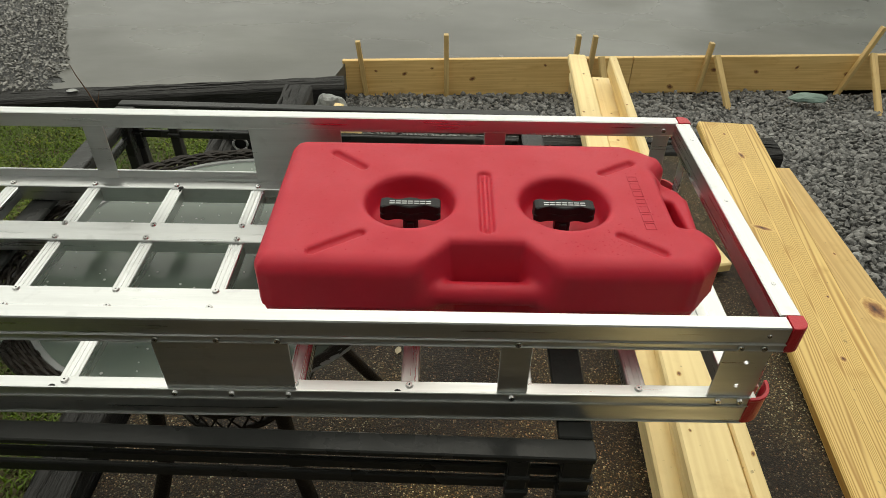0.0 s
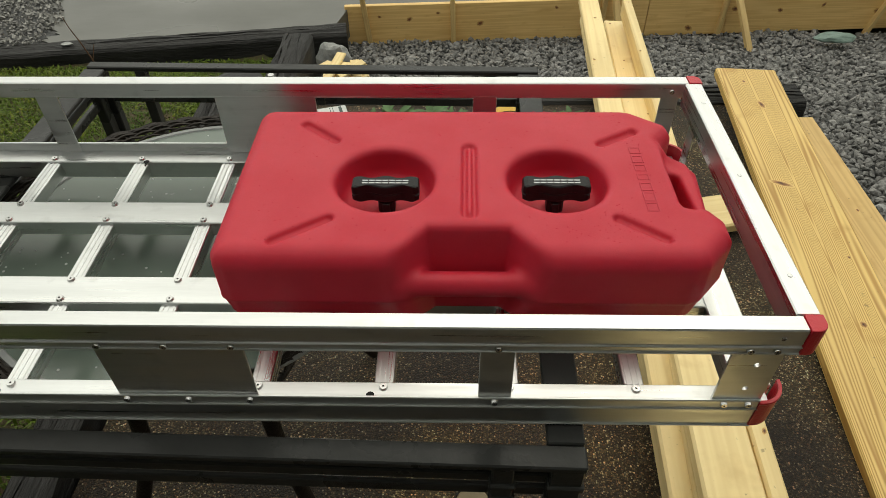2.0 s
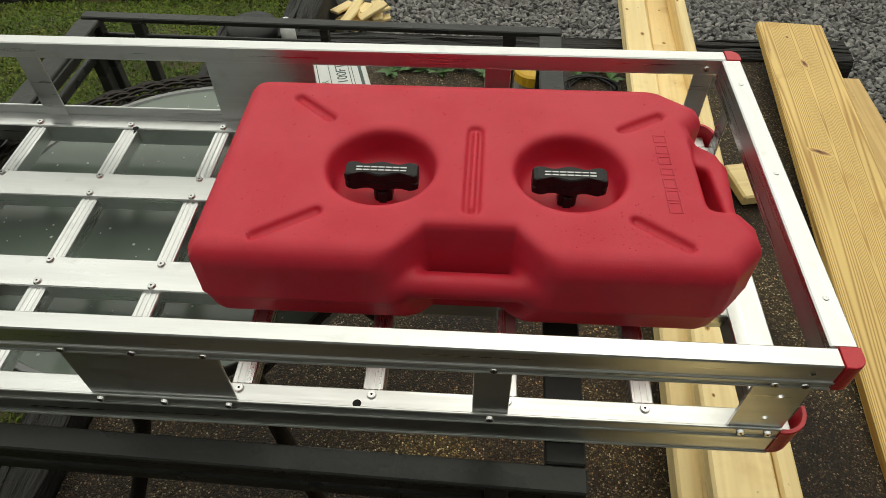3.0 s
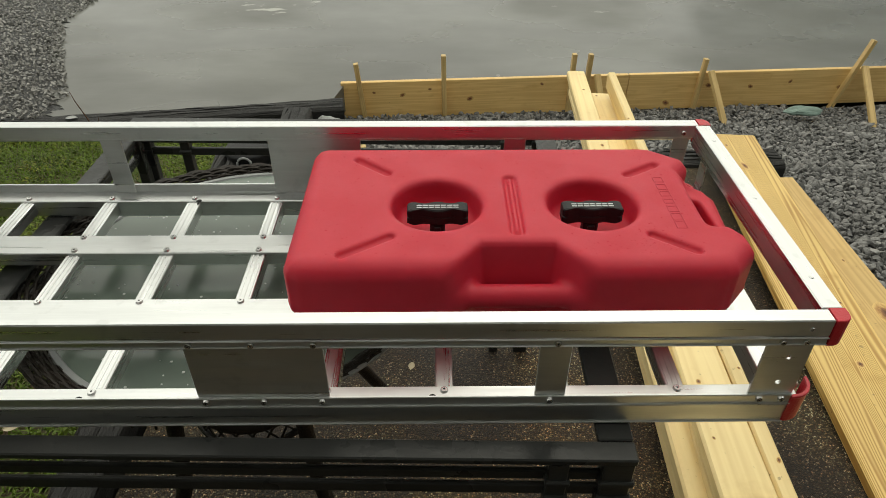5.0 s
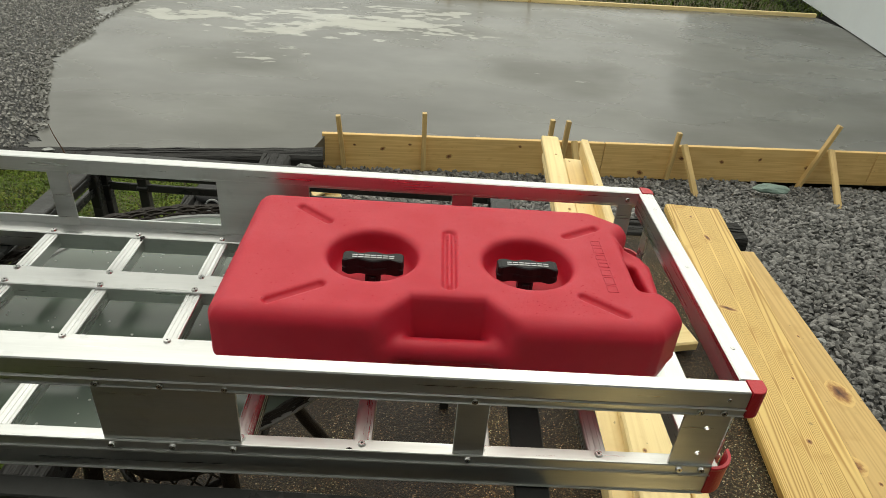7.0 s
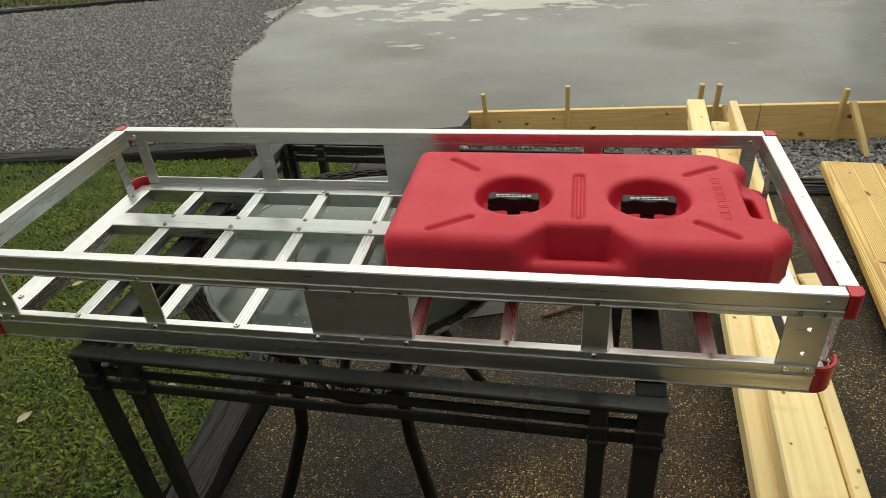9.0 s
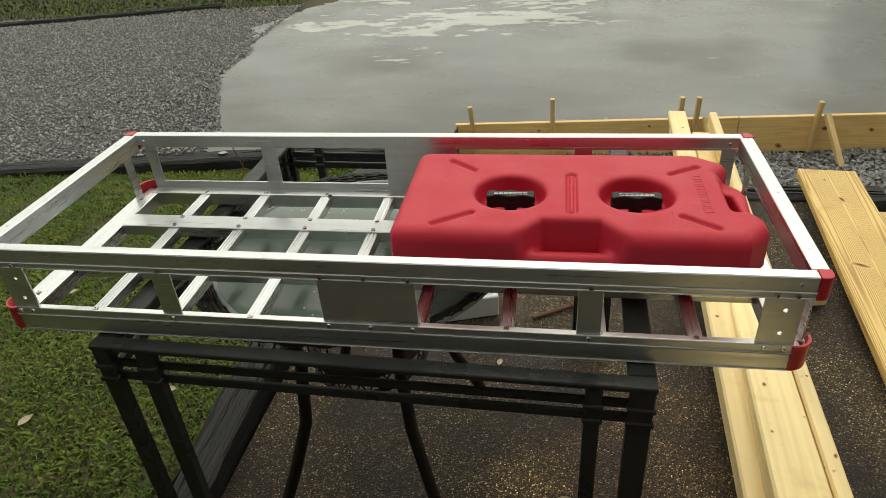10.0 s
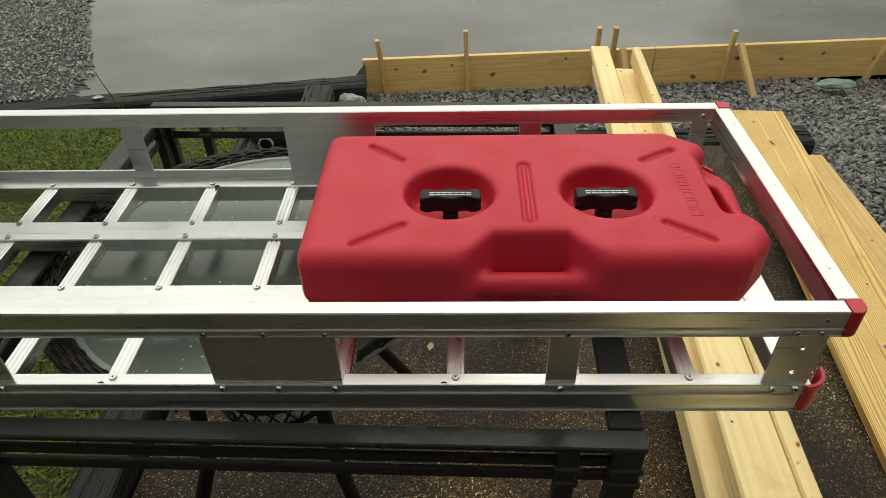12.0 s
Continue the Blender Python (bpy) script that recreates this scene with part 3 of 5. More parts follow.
def stack_board(near, far, y0, y1, width, thick, label, knots, seed):
    return plank("board", along(near, far, y0), along(near, far, y1), width, thick, label, "board", knots, seed, "lumber stack")


# stack of lumber, its far end hanging over the pad's edge
stack_board((0.803, 0.505, 0.222), (1.058, 2.90, -0.055), -0.86, 2.88, 0.118, 0.038, "pale pine board lying on top of the lumber stack", 11, 3)
stack_board((0.805, 0.505, 0.182), (1.055, 2.90, -0.095), -0.84, 2.60, 0.118, 0.038, "pale pine board second in the lumber stack", 0, 4)
stack_board((0.736, 0.505, 0.170), (0.892, 2.85, 0.088), -0.80, 2.85, 0.092, 0.038, "pale pine board beside the top of the stack", 9, 5)
stack_board((0.748, 0.505, 0.130), (0.905, 2.85, 0.048), -0.74, 2.83, 0.092, 0.038, "pale pine board low at the side of the stack", 0, 6)
stack_board((0.752, 0.505, 0.090), (0.905, 2.85, 0.008), -0.83, 2.80, 0.092, 0.038, "pale pine board at the bottom of the stack", 0, 7)
stack_board((0.890, 0.505, 0.214), (1.082, 2.84, 0.085), -0.82, 2.84, 0.040, 0.089, "pale pine board on edge at the side of the stack", 8, 8)
stack_board((0.862, 0.505, 0.142), (1.02, 2.85, 0.0), -0.7, 2.0, 0.12, 0.038, "pale pine board third in the lumber stack", 0, 9)
stack_board((0.866, 0.505, 0.100), (1.02, 2.85, -0.002), -0.7, 2.0, 0.12, 0.038, "pale pine board low in the lumber stack", 0, 10)

# two wide boards lying side by side
wide = plank("wide_board", along((1.320, 0.77, 0.080), (1.434, 2.10, 0.098), -0.20), along((1.320, 0.77, 0.080), (1.434, 2.10, 0.098), 2.10), 0.240, 0.038, "wide yellow pine board with knots lying on the pad", "board", 0, 12, "wide boards", PINE_WIDE)
for t, off, rx, ry, turn in ((1.54, 0.048, 0.014, 0.042, -20), (2.03, 0.0, 0.034, 0.012, 12), (0.94, -0.015, 0.014, 0.011, 0), (2.2, 0.03, 0.012, 0.008, 0), (0.5, 0.03, 0.012, 0.009, 0), (1.2, -0.06, 0.008, 0.006, 0)):
    add_knot(wide, t, off, rx, ry, turn)
wide2 = plank("wide_board", (1.487, -0.20, 0.047), (1.492, 1.815, 0.047), 0.262, 0.040, "wide yellow pine board lying half under another", "board", 0, 13, "wide boards", PINE_UNDER)
for t, off, rx, ry, turn in ((1.795, -0.038, 0.034, 0.014, -10), (1.175, -0.066, 0.062, 0.038, 5), (0.885, 0.052, 0.040, 0.046, -14), (0.745, 0.03, 0.026, 0.030, 0), (0.825, 0.0, 0.010, 0.008, 0), (1.45, -0.06, 0.010, 0.006, 0)):
    add_knot(wide2, t, off, rx, ry, turn)
plank("wood_block", (1.040, 1.222, 0.062), (1.155, 1.247, 0.062), 0.152, 0.038, "short pine offcut lying on the pad", "offcut", 0, 14)

# ---- form boards round the slab ----
F0, F1 = Vector((-0.56, 4.15, SLAB_Z + 0.022)), Vector((6.4, 4.62, SLAB_Z + 0.022))


def on_form(x, out=0.0, z=0.0):
    s = (x - F0.x) / (F1.x - F0.x)
    return Vector((x, F0.y + s * (F1.y - F0.y) - out, F0.z + z))


def form_board(x0, x1, seed, marks):
    a, b = on_form(x0), on_form(x1)
    L = (b - a).length
    ob = part("form_board", box(0, L, -0.019, 0.019, -0.29, 0, bevel=0.003), PINE_FORM, None)
    ob.matrix_world = Matrix.Translation(a) @ Matrix.Rotation(math.atan2(b.y - a.y, b.x - a.x), 4, "Z")
    tagged(ob, "pine form board standing on edge along the slab", "form board", "form boards")
    rng = random.Random(seed)
    for k in range(marks):
        r = rng.uniform(0.010, 0.026)
        add_knot(ob, L * (k + rng.uniform(0.1, 0.9)) / marks, rng.uniform(-0.25, -0.03), 1.6 * r, 1.0 * r, rng.uniform(-40, 40), True)
    return ob


form_board(-0.56, 1.62, 1, 7)
form_board(1.625, 3.9, 2, 6)
form_board(3.905, 6.4, 3, 5)


def stake(foot_at, head, w=0.040, t=0.034, label="thin pine stake driven in beside the form board"):
    """A pointed wooden stake from its foot to its head."""
    a, b = Vector(foot_at), Vector(head)
    L = (b - a).length
    bm = box(-w / 2, w / 2, -t / 2, t / 2, 0, L, bevel=0.0025)
    ob = part("stake", bm, PINE_Z, None)
    ob.matrix_world = Matrix.Translation(a) @ (b - a).to_track_quat("Z", "Y").to_matrix().to_4x4()
    return tagged(ob, label, "stake", "form stakes")


for xf, xh, lift in ((-0.385, -0.435, 0.155), (0.215, 0.203, 0.20), (2.17, 2.19, 0.12), (3.30, 3.47, 0.23), (4.6, 4.62, 0.16), (5.8, 5.85, 0.16), (1.17, 1.175, 0.185)):
    stake(on_form(xf, 0.038, -0.36), on_form(xh, 0.038, lift))
stake(on_form(1.285, 0.038, -0.36), on_form(1.30, 0.038, 0.18))
stake((2.33, 3.98, -0.83), on_form(2.24, 0.06, 0.03), 0.045, 0.03, "short pine brace leaning on the form board")
stake((3.40, 3.86, -0.83), on_form(3.46, 0.06, 0.03), 0.045, 0.03, "short pine brace leaning on the form board")
stake((1.42, 4.02, -0.83), on_form(1.36, 0.06, 0.03), 0.045, 0.03, "short pine brace leaning on the form board")
far_form = plank("form_board", (0.25, 9.33, SLAB_Z + 0.05), (6.0, 9.80, SLAB_Z + 0.05), 0.04, 0.25, "pine form board at the far edge of the slab", "form board", 0, 20, "form boards")
for x in (0.45, 0.9, 1.6):
    stake((x, 9.42, SLAB_Z - 0.05), (x + 0.02, 9.42, SLAB_Z + 0.28))

# ---- table under the carrier ----
TZ = 0.766
TX0, TX1, TY0, TY1 = -0.581, 0.399, -0.05, 0.881
table = thing("iron_table", "black painted iron table frame standing on the pad", "table", at=(-0.09, 0.41, 0.1))
toff = Vector((-0.09, 0.41, 0.1))


def table_part(name, bm, mat=IRON):
    bmesh.ops.translate(bm, vec=-toff, verts=bm.verts[:])
    return part(name, bm, mat, table)


for y0, y1 in ((TY0, TY0 + 0.030), (TY1 - 0.024, TY1)):
    table_part("top_rail", box(TX0, TX1, y0, y1, TZ - 0.011, TZ, bevel=0.002))
for x0, x1 in ((TX0, TX0 + 0.045), (TX1 - 0.045, TX1)):
    table_part("top_rail", box(x0, x1, TY0 + 0.032, TY1 - 0.032, TZ - 0.0105, TZ - 0.0005, bevel=0.002))
for z0, z1 in ((0.709, 0.727), (0.677, 0.697)):
    for y in (TY0 + 0.012, TY1 - 0.020):
        table_part("side_rail", box(TX0 + 0.004, TX1 - 0.004, y, y + 0.008, z0, z1, bevel=0.002))
    for x in (TX0 + 0.004, TX1 - 0.016):
        table_part("side_rail", box(x, x + 0.012, TY0 + 0.016, TY1 - 0.016, z0, z1, bevel=0.002))
for y, spots in ((TY0 + 0.001, ((TX0 + 0.002, 0.032), (-0.494, 0.031), (0.290, 0.026), (TX1 - 0.041, 0.039))),
                 (TY1 - 0.0235, ((TX0 + 0.002, 0.032), (-0.478, 0.022), (0.285, 0.026), (TX1 - 0.041, 0.039)))):
    for x, w in spots:
        leg = table_part("leg", box(x, x + w, y, y + 0.022, pad_z(y), TZ - 0.0095, bevel=0.002))
        for z in (0.718, 0.6875):
            bm = box(x - 0.003, x + w + 0.003, y - 0.004, y + 0.0235, z - 0.005, z + 0.005, bevel=0.002)
            bmesh.ops.translate(bm, vec=-toff, verts=bm.verts[:])
            part("collar", bm, IRON, leg)
table_part("leg", box(TX0 + 0.002, TX0 + 0.024, 0.825, 0.852, pad_z(0.83), TZ - 0.0135, bevel=0.002))
table_part("strut", box(-0.085, -0.067, TY1 - 0.0225, TY1 - 0.0055, 0.676, TZ - 0.0115, bevel=0.002))
table.rotation_euler.z = radians(-1.35)

# ---- cargo carrier ----
carrier = thing("cargo_carrier", "bright aluminium cargo carrier with red corner caps on the black table", "cargo carrier", at=(-0.08, 0.25, 0.767))
coff = Vector((-0.08, 0.25, 0.767))
CX0, CX1, CY0, CY1 = -0.770, 0.613, -0.003, 0.508
FLOOR = 0.801


def cpart(name, bm, mat=ALU, label="", smooth=False, parent=None):
    bmesh.ops.translate(bm, vec=-coff, verts=bm.verts[:])
    return part(name, bm, mat, parent or carrier, label, smooth)


def rail(name, x0, x1, y0, y1, z0, z1, mat=ALU, bevel=0.0015):
    return cpart(name, box(x0, x1, y0, y1, z0, z1, bevel=bevel), mat)


def side_rail(name, y_out, sgn, inset, deep, z0, z1, lip0, lip1, ribs):
    """An extruded side rail: a box, a thin lip and two fine ribs."""
    x0, x1 = CX0 + inset, CX1 - inset
    a, b = sorted((y_out, y_out + sgn * deep))
    ob = cpart(name, box(x0, x1, a, b, z0, z1, bevel=0.0015))
    a, b = sorted((y_out, y_out + sgn * 0.0035))
    c, d = sorted((y_out - sgn * 0.0022, y_out - sgn * 0.00005))
    pieces = [("lip", box(x0, x1, a, b, lip0, lip1, bevel=0.001))] + [("rib", box(x0, x1, c, d, z, z + 0.0026, bevel=0.0010)) for z in ribs]
    for n, bm in pieces:
        bmesh.ops.translate(bm, vec=-coff, verts=bm.verts[:])
        part(n, bm, ALU, ob)


for y, s in ((CY0, 1), (CY1, -1)):
    side_rail("lower_rail", y, s, 0.0285, 0.034, FLOOR - 0.033, FLOOR, FLOOR + 0.0006, FLOOR + 0.017, (FLOOR + 0.0012, FLOOR - 0.0325))
    side_rail("upper_rail", y, s, 0.0183, 0.021, 0.918, 0.943, 0.906, 0.9175, (0.9155, 0.9055))
for x0, x1 in ((CX0, CX0 + 0.045), (CX1 - 0.045, CX1)):
    rail("end_rail", x0, x1, CY0 + 0.0345, CY1 - 0.0345, FLOOR - 0.033, FLOOR - 0.001, ALU_Y)
for x0, x1 in ((CX0, CX0 + 0.025), (CX1 - 0.025, CX1)):
    rail("end_upper_rail", x0, x1, CY0 + 0.0215, CY1 - 0.0215, 0.905, 0.943, ALU_Y)
for yc in (0.341, 0.178):
    rail("floor_rail", CX0 + 0.0455, CX1 - 0.0455, yc - 0.025, yc + 0.025, FLOOR - 0.024, FLOOR + 0.0015)


def drilled_plate(x0, x1, y0, y1, z0, z1, holes, r=0.0036):
    """An upright plate with round holes one above the other: each hole in a band of its own."""
    bm = bmesh.new()
    cuts = [z0] + [0.5 * (p[1] + q[1]) for p, q in zip(holes, holes[1:])] + [z1]
    for (cx, cz), lo, hi in zip(holes, cuts, cuts[1:]):
        rim = [(x0, lo), (cx, lo), (x1, lo), (x1, cz), (x1, hi), (cx, hi), (x0, hi), (x0, cz)]
        full = []
        for p, q in zip(rim, rim[1:] + rim[:1]):
            full += [p, (0.5 * (p[0] + q[0]), 0.5 * (p[1] + q[1]))]
        ins = [(cx + r * (x - cx) / math.hypot(x - cx, z - cz), cz + r * (z - cz) / math.hypot(x - cx, z - cz)) for x, z in full]
        rows = [[bm.verts.new((x, y, z)) for x, z in pts] for pts, y in ((full, y0), (ins, y0), (ins, y1), (full, y1))]
        n = len(full)
        for a, c in zip(rows, rows[1:] + rows[:1]):
            for i in range(n):
                bm.faces.new((a[i], a[(i + 1) % n], c[(i + 1) % n], c[i]))
    bmesh.ops.recalc_face_normals(bm, faces=bm.faces[:])
    return bm


def screw(x, y, z, axis="z", r=0.0056):
    bm = bmesh.new()
    add_disc(bm, (x, y, z), r, 0.003, 12, axis)
    ob = cpart("screw", bm, STEEL)
    bm = bmesh.new()
    add_disc(bm, (x, y - 0.0031, z) if axis == "y" else (x, y, z + 0.0031), r * 0.26, 0.0003, 6, axis)
    cpart("socket", bm, OPENING_SHADE, "dark screw socket", parent=ob)


for k in range(1, 9):
    x = 0.15 * (k - 5)
    bm = bmesh.new()
    add_box(bm, x - 0.012, x + 0.012, CY0 + 0.0345, CY1 - 0.0345, FLOOR - 0.026, FLOOR - 0.003, 0.0012)
    for dx in (-0.007, 0, 0.007):
        add_box(bm, x + dx - 0.0012, x + dx + 0.0012, CY0 + 0.0345, CY1 - 0.0345, FLOOR - 0.0029, FLOOR - 0.0022)
    cpart("rung", bm, ALU_Y)
    for y in (0.023, 0.16, 0.196, 0.323, 0.359, 0.482):
        screw(x, y, FLOOR + (0.0016 if 0.1 < y < 0.4 else 0.0001))
# flat black discs painted for the dark inside of punched holes
for x, y in ((0.135, 0.012), (-0.313, 0.012), (-0.29, 0.474)):
    bm = bmesh.new()
    add_disc(bm, (x, y, FLOOR + 0.0002), 0.005, 0.0004)
    cpart("opening_shade", bm, OPENING_SHADE)
for yo, s in ((CY0 + 0.0036, 1), (CY1 - 0.0036, -1)):
    a, b = sorted((yo, yo + s * 0.003))
    front = s > 0
    ends = ((CX1 - 0.084, CX1 - 0.029), (CX0 + 0.029, CX0 + 0.078)) if front else ((CX1 - 0.052, CX1 - 0.024), (CX0 + 0.029, CX0 + 0.056))
    for x0, x1, holes in ((-0.448, -0.412, 1), (-0.155, 0.008, 3), (0.262, 0.300, 1)) + tuple((p, q, 2) for p, q in ends):
        if holes == 2 and front:
            xc = 0.5 * (x0 + x1) + 0.004
            cpart("post", drilled_plate(x0, x1, a, b, FLOOR + 0.0004, 0.9175, ((xc, 0.838), (xc, 0.881))), ALU)
        else:
            cpart("side_panel" if holes == 3 else "post", box(x0, x1, a, b, FLOOR + 0.0004, 0.9175, bevel=0.0006), ALU)
        for i in range(holes):
            x = x0 + (x1 - x0) * ((i + 0.5) / holes if holes < 3 else 0.06 + 0.44 * i)
            for z in (FLOOR + 0.011, 0.911):
                screw(x, yo - s * 0.0036, z, "y", 0.0045) if s > 0 else None
for x in (CX0 + 0.0035, CX1 - 0.0065):
    for y0 in (CY0 + 0.035, CY1 - 0.062):
        cpart("post", box(x, x + 0.003, y0, y0 + 0.027, FLOOR - 0.0005, 0.9175, bevel=0.0006), ALU_Y)


def corner_cap(cx, cy, sx, sy):
    """The solid moulded red cap that joins two upper rails: square inside, rounded outside, tapered a little below."""
    bm = bmesh.new()
    lx, ly, r = 0.0180, 0.0212, 0.011
    plan = [(-lx, -ly), (-lx, 0.0015), (-r, 0.0015)] + [(-r + (r + 0.0015) * math.sin(a), -r + (r + 0.0015) * math.cos(a)) for a in np.linspace(0, math.pi / 2, 7)[1:]] + [(0.0015, -ly)]
    loops = []
    for z, k in ((0.9032, 0.93), (0.9060, 1.0), (0.9418, 1.0), (0.9434, 0.985), (0.9440, 0.95)):
        loops.append([bm.verts.new((cx + sx * (-lx + (u + lx) * k), cy + sy * (-ly + (v + ly) * k), z)) for u, v in plan])
    n = len(plan)
    for a, c in zip(loops, loops[1:]):
        for i in range(n):
            bm.faces.new((a[i], a[(i + 1) % n], c[(i + 1) % n], c[i]))
    bm.faces.new(loops[0][::-1]), bm.faces.new(loops[-1])
    bmesh.ops.recalc_face_normals(bm, faces=bm.faces[:])
    cpart("corner_cap", bm, RED_CAP, "red plastic corner cap")


def corner_sleeve(cx, cy, sx, sy):
    """The open red sleeve wrapped round a lower corner: a thin quarter-round wall with a rolled lip and short straight ends."""
    bm = bmesh.new()
    size, R, t = 0.027, 0.0285, 0.0035
    arc = [(R * math.sin(a), R * math.cos(a)) for a in np.linspace(0, math.pi / 2, 11)]
    arc = [(-0.004, R)] + arc + [(R, -0.004)]
    loops = []
    for z, out, thick in ((0.7672, -0.002, t), (0.7700, 0.0, t), (0.8120, 0.0005, t), (0.8150, 0.0015, t + 0.001), (0.8172, 0.0008, t + 0.0005)):
        outer = [(u * (R + out) / R, v * (R + out) / R) for u, v in arc]
        inner = [(u * (R + out - thick) / R, v * (R + out - thick) / R) for u, v in arc]
        loops.append([bm.verts.new((cx + sx * (u - size), cy + sy * (v - size), z)) for u, v in outer + inner[::-1]])
    n = len(loops[0])
    for a, c in zip(loops, loops[1:]):
        for i in range(n):
            bm.faces.new((a[i], a[(i + 1) % n], c[(i + 1) % n], c[i]))
    h = n // 2
    for loop in (loops[0], loops[-1]):
        for i in range(h - 1):
            bm.faces.new((loop[i], loop[i + 1], loop[n - 2 - i], loop[n - 1 - i]))
    bmesh.ops.recalc_face_normals(bm, faces=bm.faces[:])
    cpart("corner_sleeve", bm, RED_CAP, "red plastic corner sleeve, open on top")
    xs, ys = sorted((cx - sx * 0.0284, cx - sx * 0.0105)), sorted((cy - sy * 0.0105, cy - sy * 0.0344))
    cpart("corner_block", box(*xs, *ys, FLOOR - 0.0325, FLOOR - 0.0015, bevel=0.001), ALU)


for sx, cx in ((-1, CX0), (1, CX1)):
    for sy, cy in ((-1, CY0), (1, CY1)):
        corner_cap(cx, cy, sx, sy)
        corner_sleeve(cx, cy, sx, sy)
for x in (CX0 + 0.042, CX1 - 0.042):
    bm = bmesh.new()
    add_disc(bm, (x, CY0 - 0.0001, 0.930), 0.0030, 0.0008, 10, "y")
    cpart("rivet", bm, STEEL)
    bm = bmesh.new()
    add_disc(bm, (x, CY1 - 0.0211, 0.928), 0.0045, 0.002, 12, "y")
    cpart("rivet", bm, STEEL)
for x in (CX0 + 0.0125, CX1 - 0.0125):
    for y in (0.075, 0.255, 0.43):
        bm = bmesh.new()
        add_disc(bm, (x, y, 0.9431), 0.0032, 0.0006, 10)
        cpart("rivet", bm, STEEL)
for x in (CX0 + 0.022, CX1 - 0.022):
    for y in (0.065, 0.44):
        screw(x, y, FLOOR - 0.0009)

# ---- fuel can ----
def net_surface(field, origin, step):
    """A smooth mesh of the zero level of a sampled field: one vertex a cell, one quad a crossing."""
    s = field < 0
    nx, ny, nz = field.shape
    idx = -np.ones((nx - 1, ny - 1, nz - 1), int)
    total = np.zeros((nx - 1, ny - 1, nz - 1, 3))
    count = np.zeros((nx - 1, ny - 1, nz - 1))
    corners = [(a, b, c) for a in (0, 1) for b in (0, 1) for c in (0, 1)]
    at = lambda g, o: g[o[0]:nx - 1 + o[0], o[1]:ny - 1 + o[1], o[2]:nz - 1 + o[2]]
    for a in corners:
        for b in corners:
            if sum(b) - sum(a) == 1 and all(q >= p for p, q in zip(a, b)):
                fa, fb = at(field, a), at(field, b)
                cross = (fa < 0) != (fb < 0)
                t = np.where(cross, fa / np.where(cross, fa - fb, 1), 0)
                for k in range(3):
                    total[..., k] += np.where(cross, a[k] + t * (b[k] - a[k]), 0)
                count += cross
    live = count > 0
    idx[live] = np.arange(live.sum())
    cells = np.argwhere(live)
    verts = origin + step * (cells + total[live] / count[live][:, None])
    quads = []
    for k in range(3):
        n = [0, 0, 0]
        n[k] = 1
        a = s[:nx - n[0], :ny - n[1], :nz - n[2]]
        b = s[n[0]:, n[1]:, n[2]:]
        e = np.argwhere(a != b)
        inside = a[tuple(e.T)]
        u, v = [(1, 2), (2, 0), (0, 1)][k]
        ok = (e[:, u] > 0) & (e[:, v] > 0)
        e, inside = e[ok], inside[ok]
        du, dv = np.zeros(3, int), np.zeros(3, int)
        du[u], dv[v] = 1, 1
        q = [idx[tuple((e - p).T)] for p in (du + dv, dv, 0 * du, du)]
        q = np.stack(q, 1)
        q[~inside] = q[~inside][:, ::-1]
        quads.append(q)
    return verts, np.concatenate(quads)


def polygon_distance(X, Y, pts):
    d = np.full(X.shape, 1e9)
    inside = np.zeros(X.shape, bool)
    for (ax, ay), (bx, by) in zip(pts, pts[1:] + pts[:1]):
        ex, ey = bx - ax, by - ay
        t = np.clip(((X - ax) * ex + (Y - ay) * ey) / (ex * ex + ey * ey), 0, 1)
        d = np.minimum(d, np.hypot(X - ax - t * ex, Y - ay - t * ey))
        if ay != by:
            inside ^= ((ay > Y) != (by > Y)) & (X < ex * (Y - ay) / ey + ax)
    return np.where(inside, -d, d)


def segment_distance(X, Y, a, b):
    ex, ey = b[0] - a[0], b[1] - a[1]
    t = np.clip(((X - a[0]) * ex + (Y - a[1]) * ey) / (ex * ex + ey * ey), 0, 1)
    return np.hypot(X - a[0] - t * ex, Y - a[1] - t * ey)


def soft_max(a, b, k):
    h = np.clip(0.5 + 0.5 * (a - b) / k, 0, 1)
    return b + (a - b) * h + k * h * (1 - h)


def soft_min(a, b, k):
    return -soft_max(-a, -b, k)


CAN_AT, CAN_H = Vector((0.254, 0.278, 0.8035)), 0.131


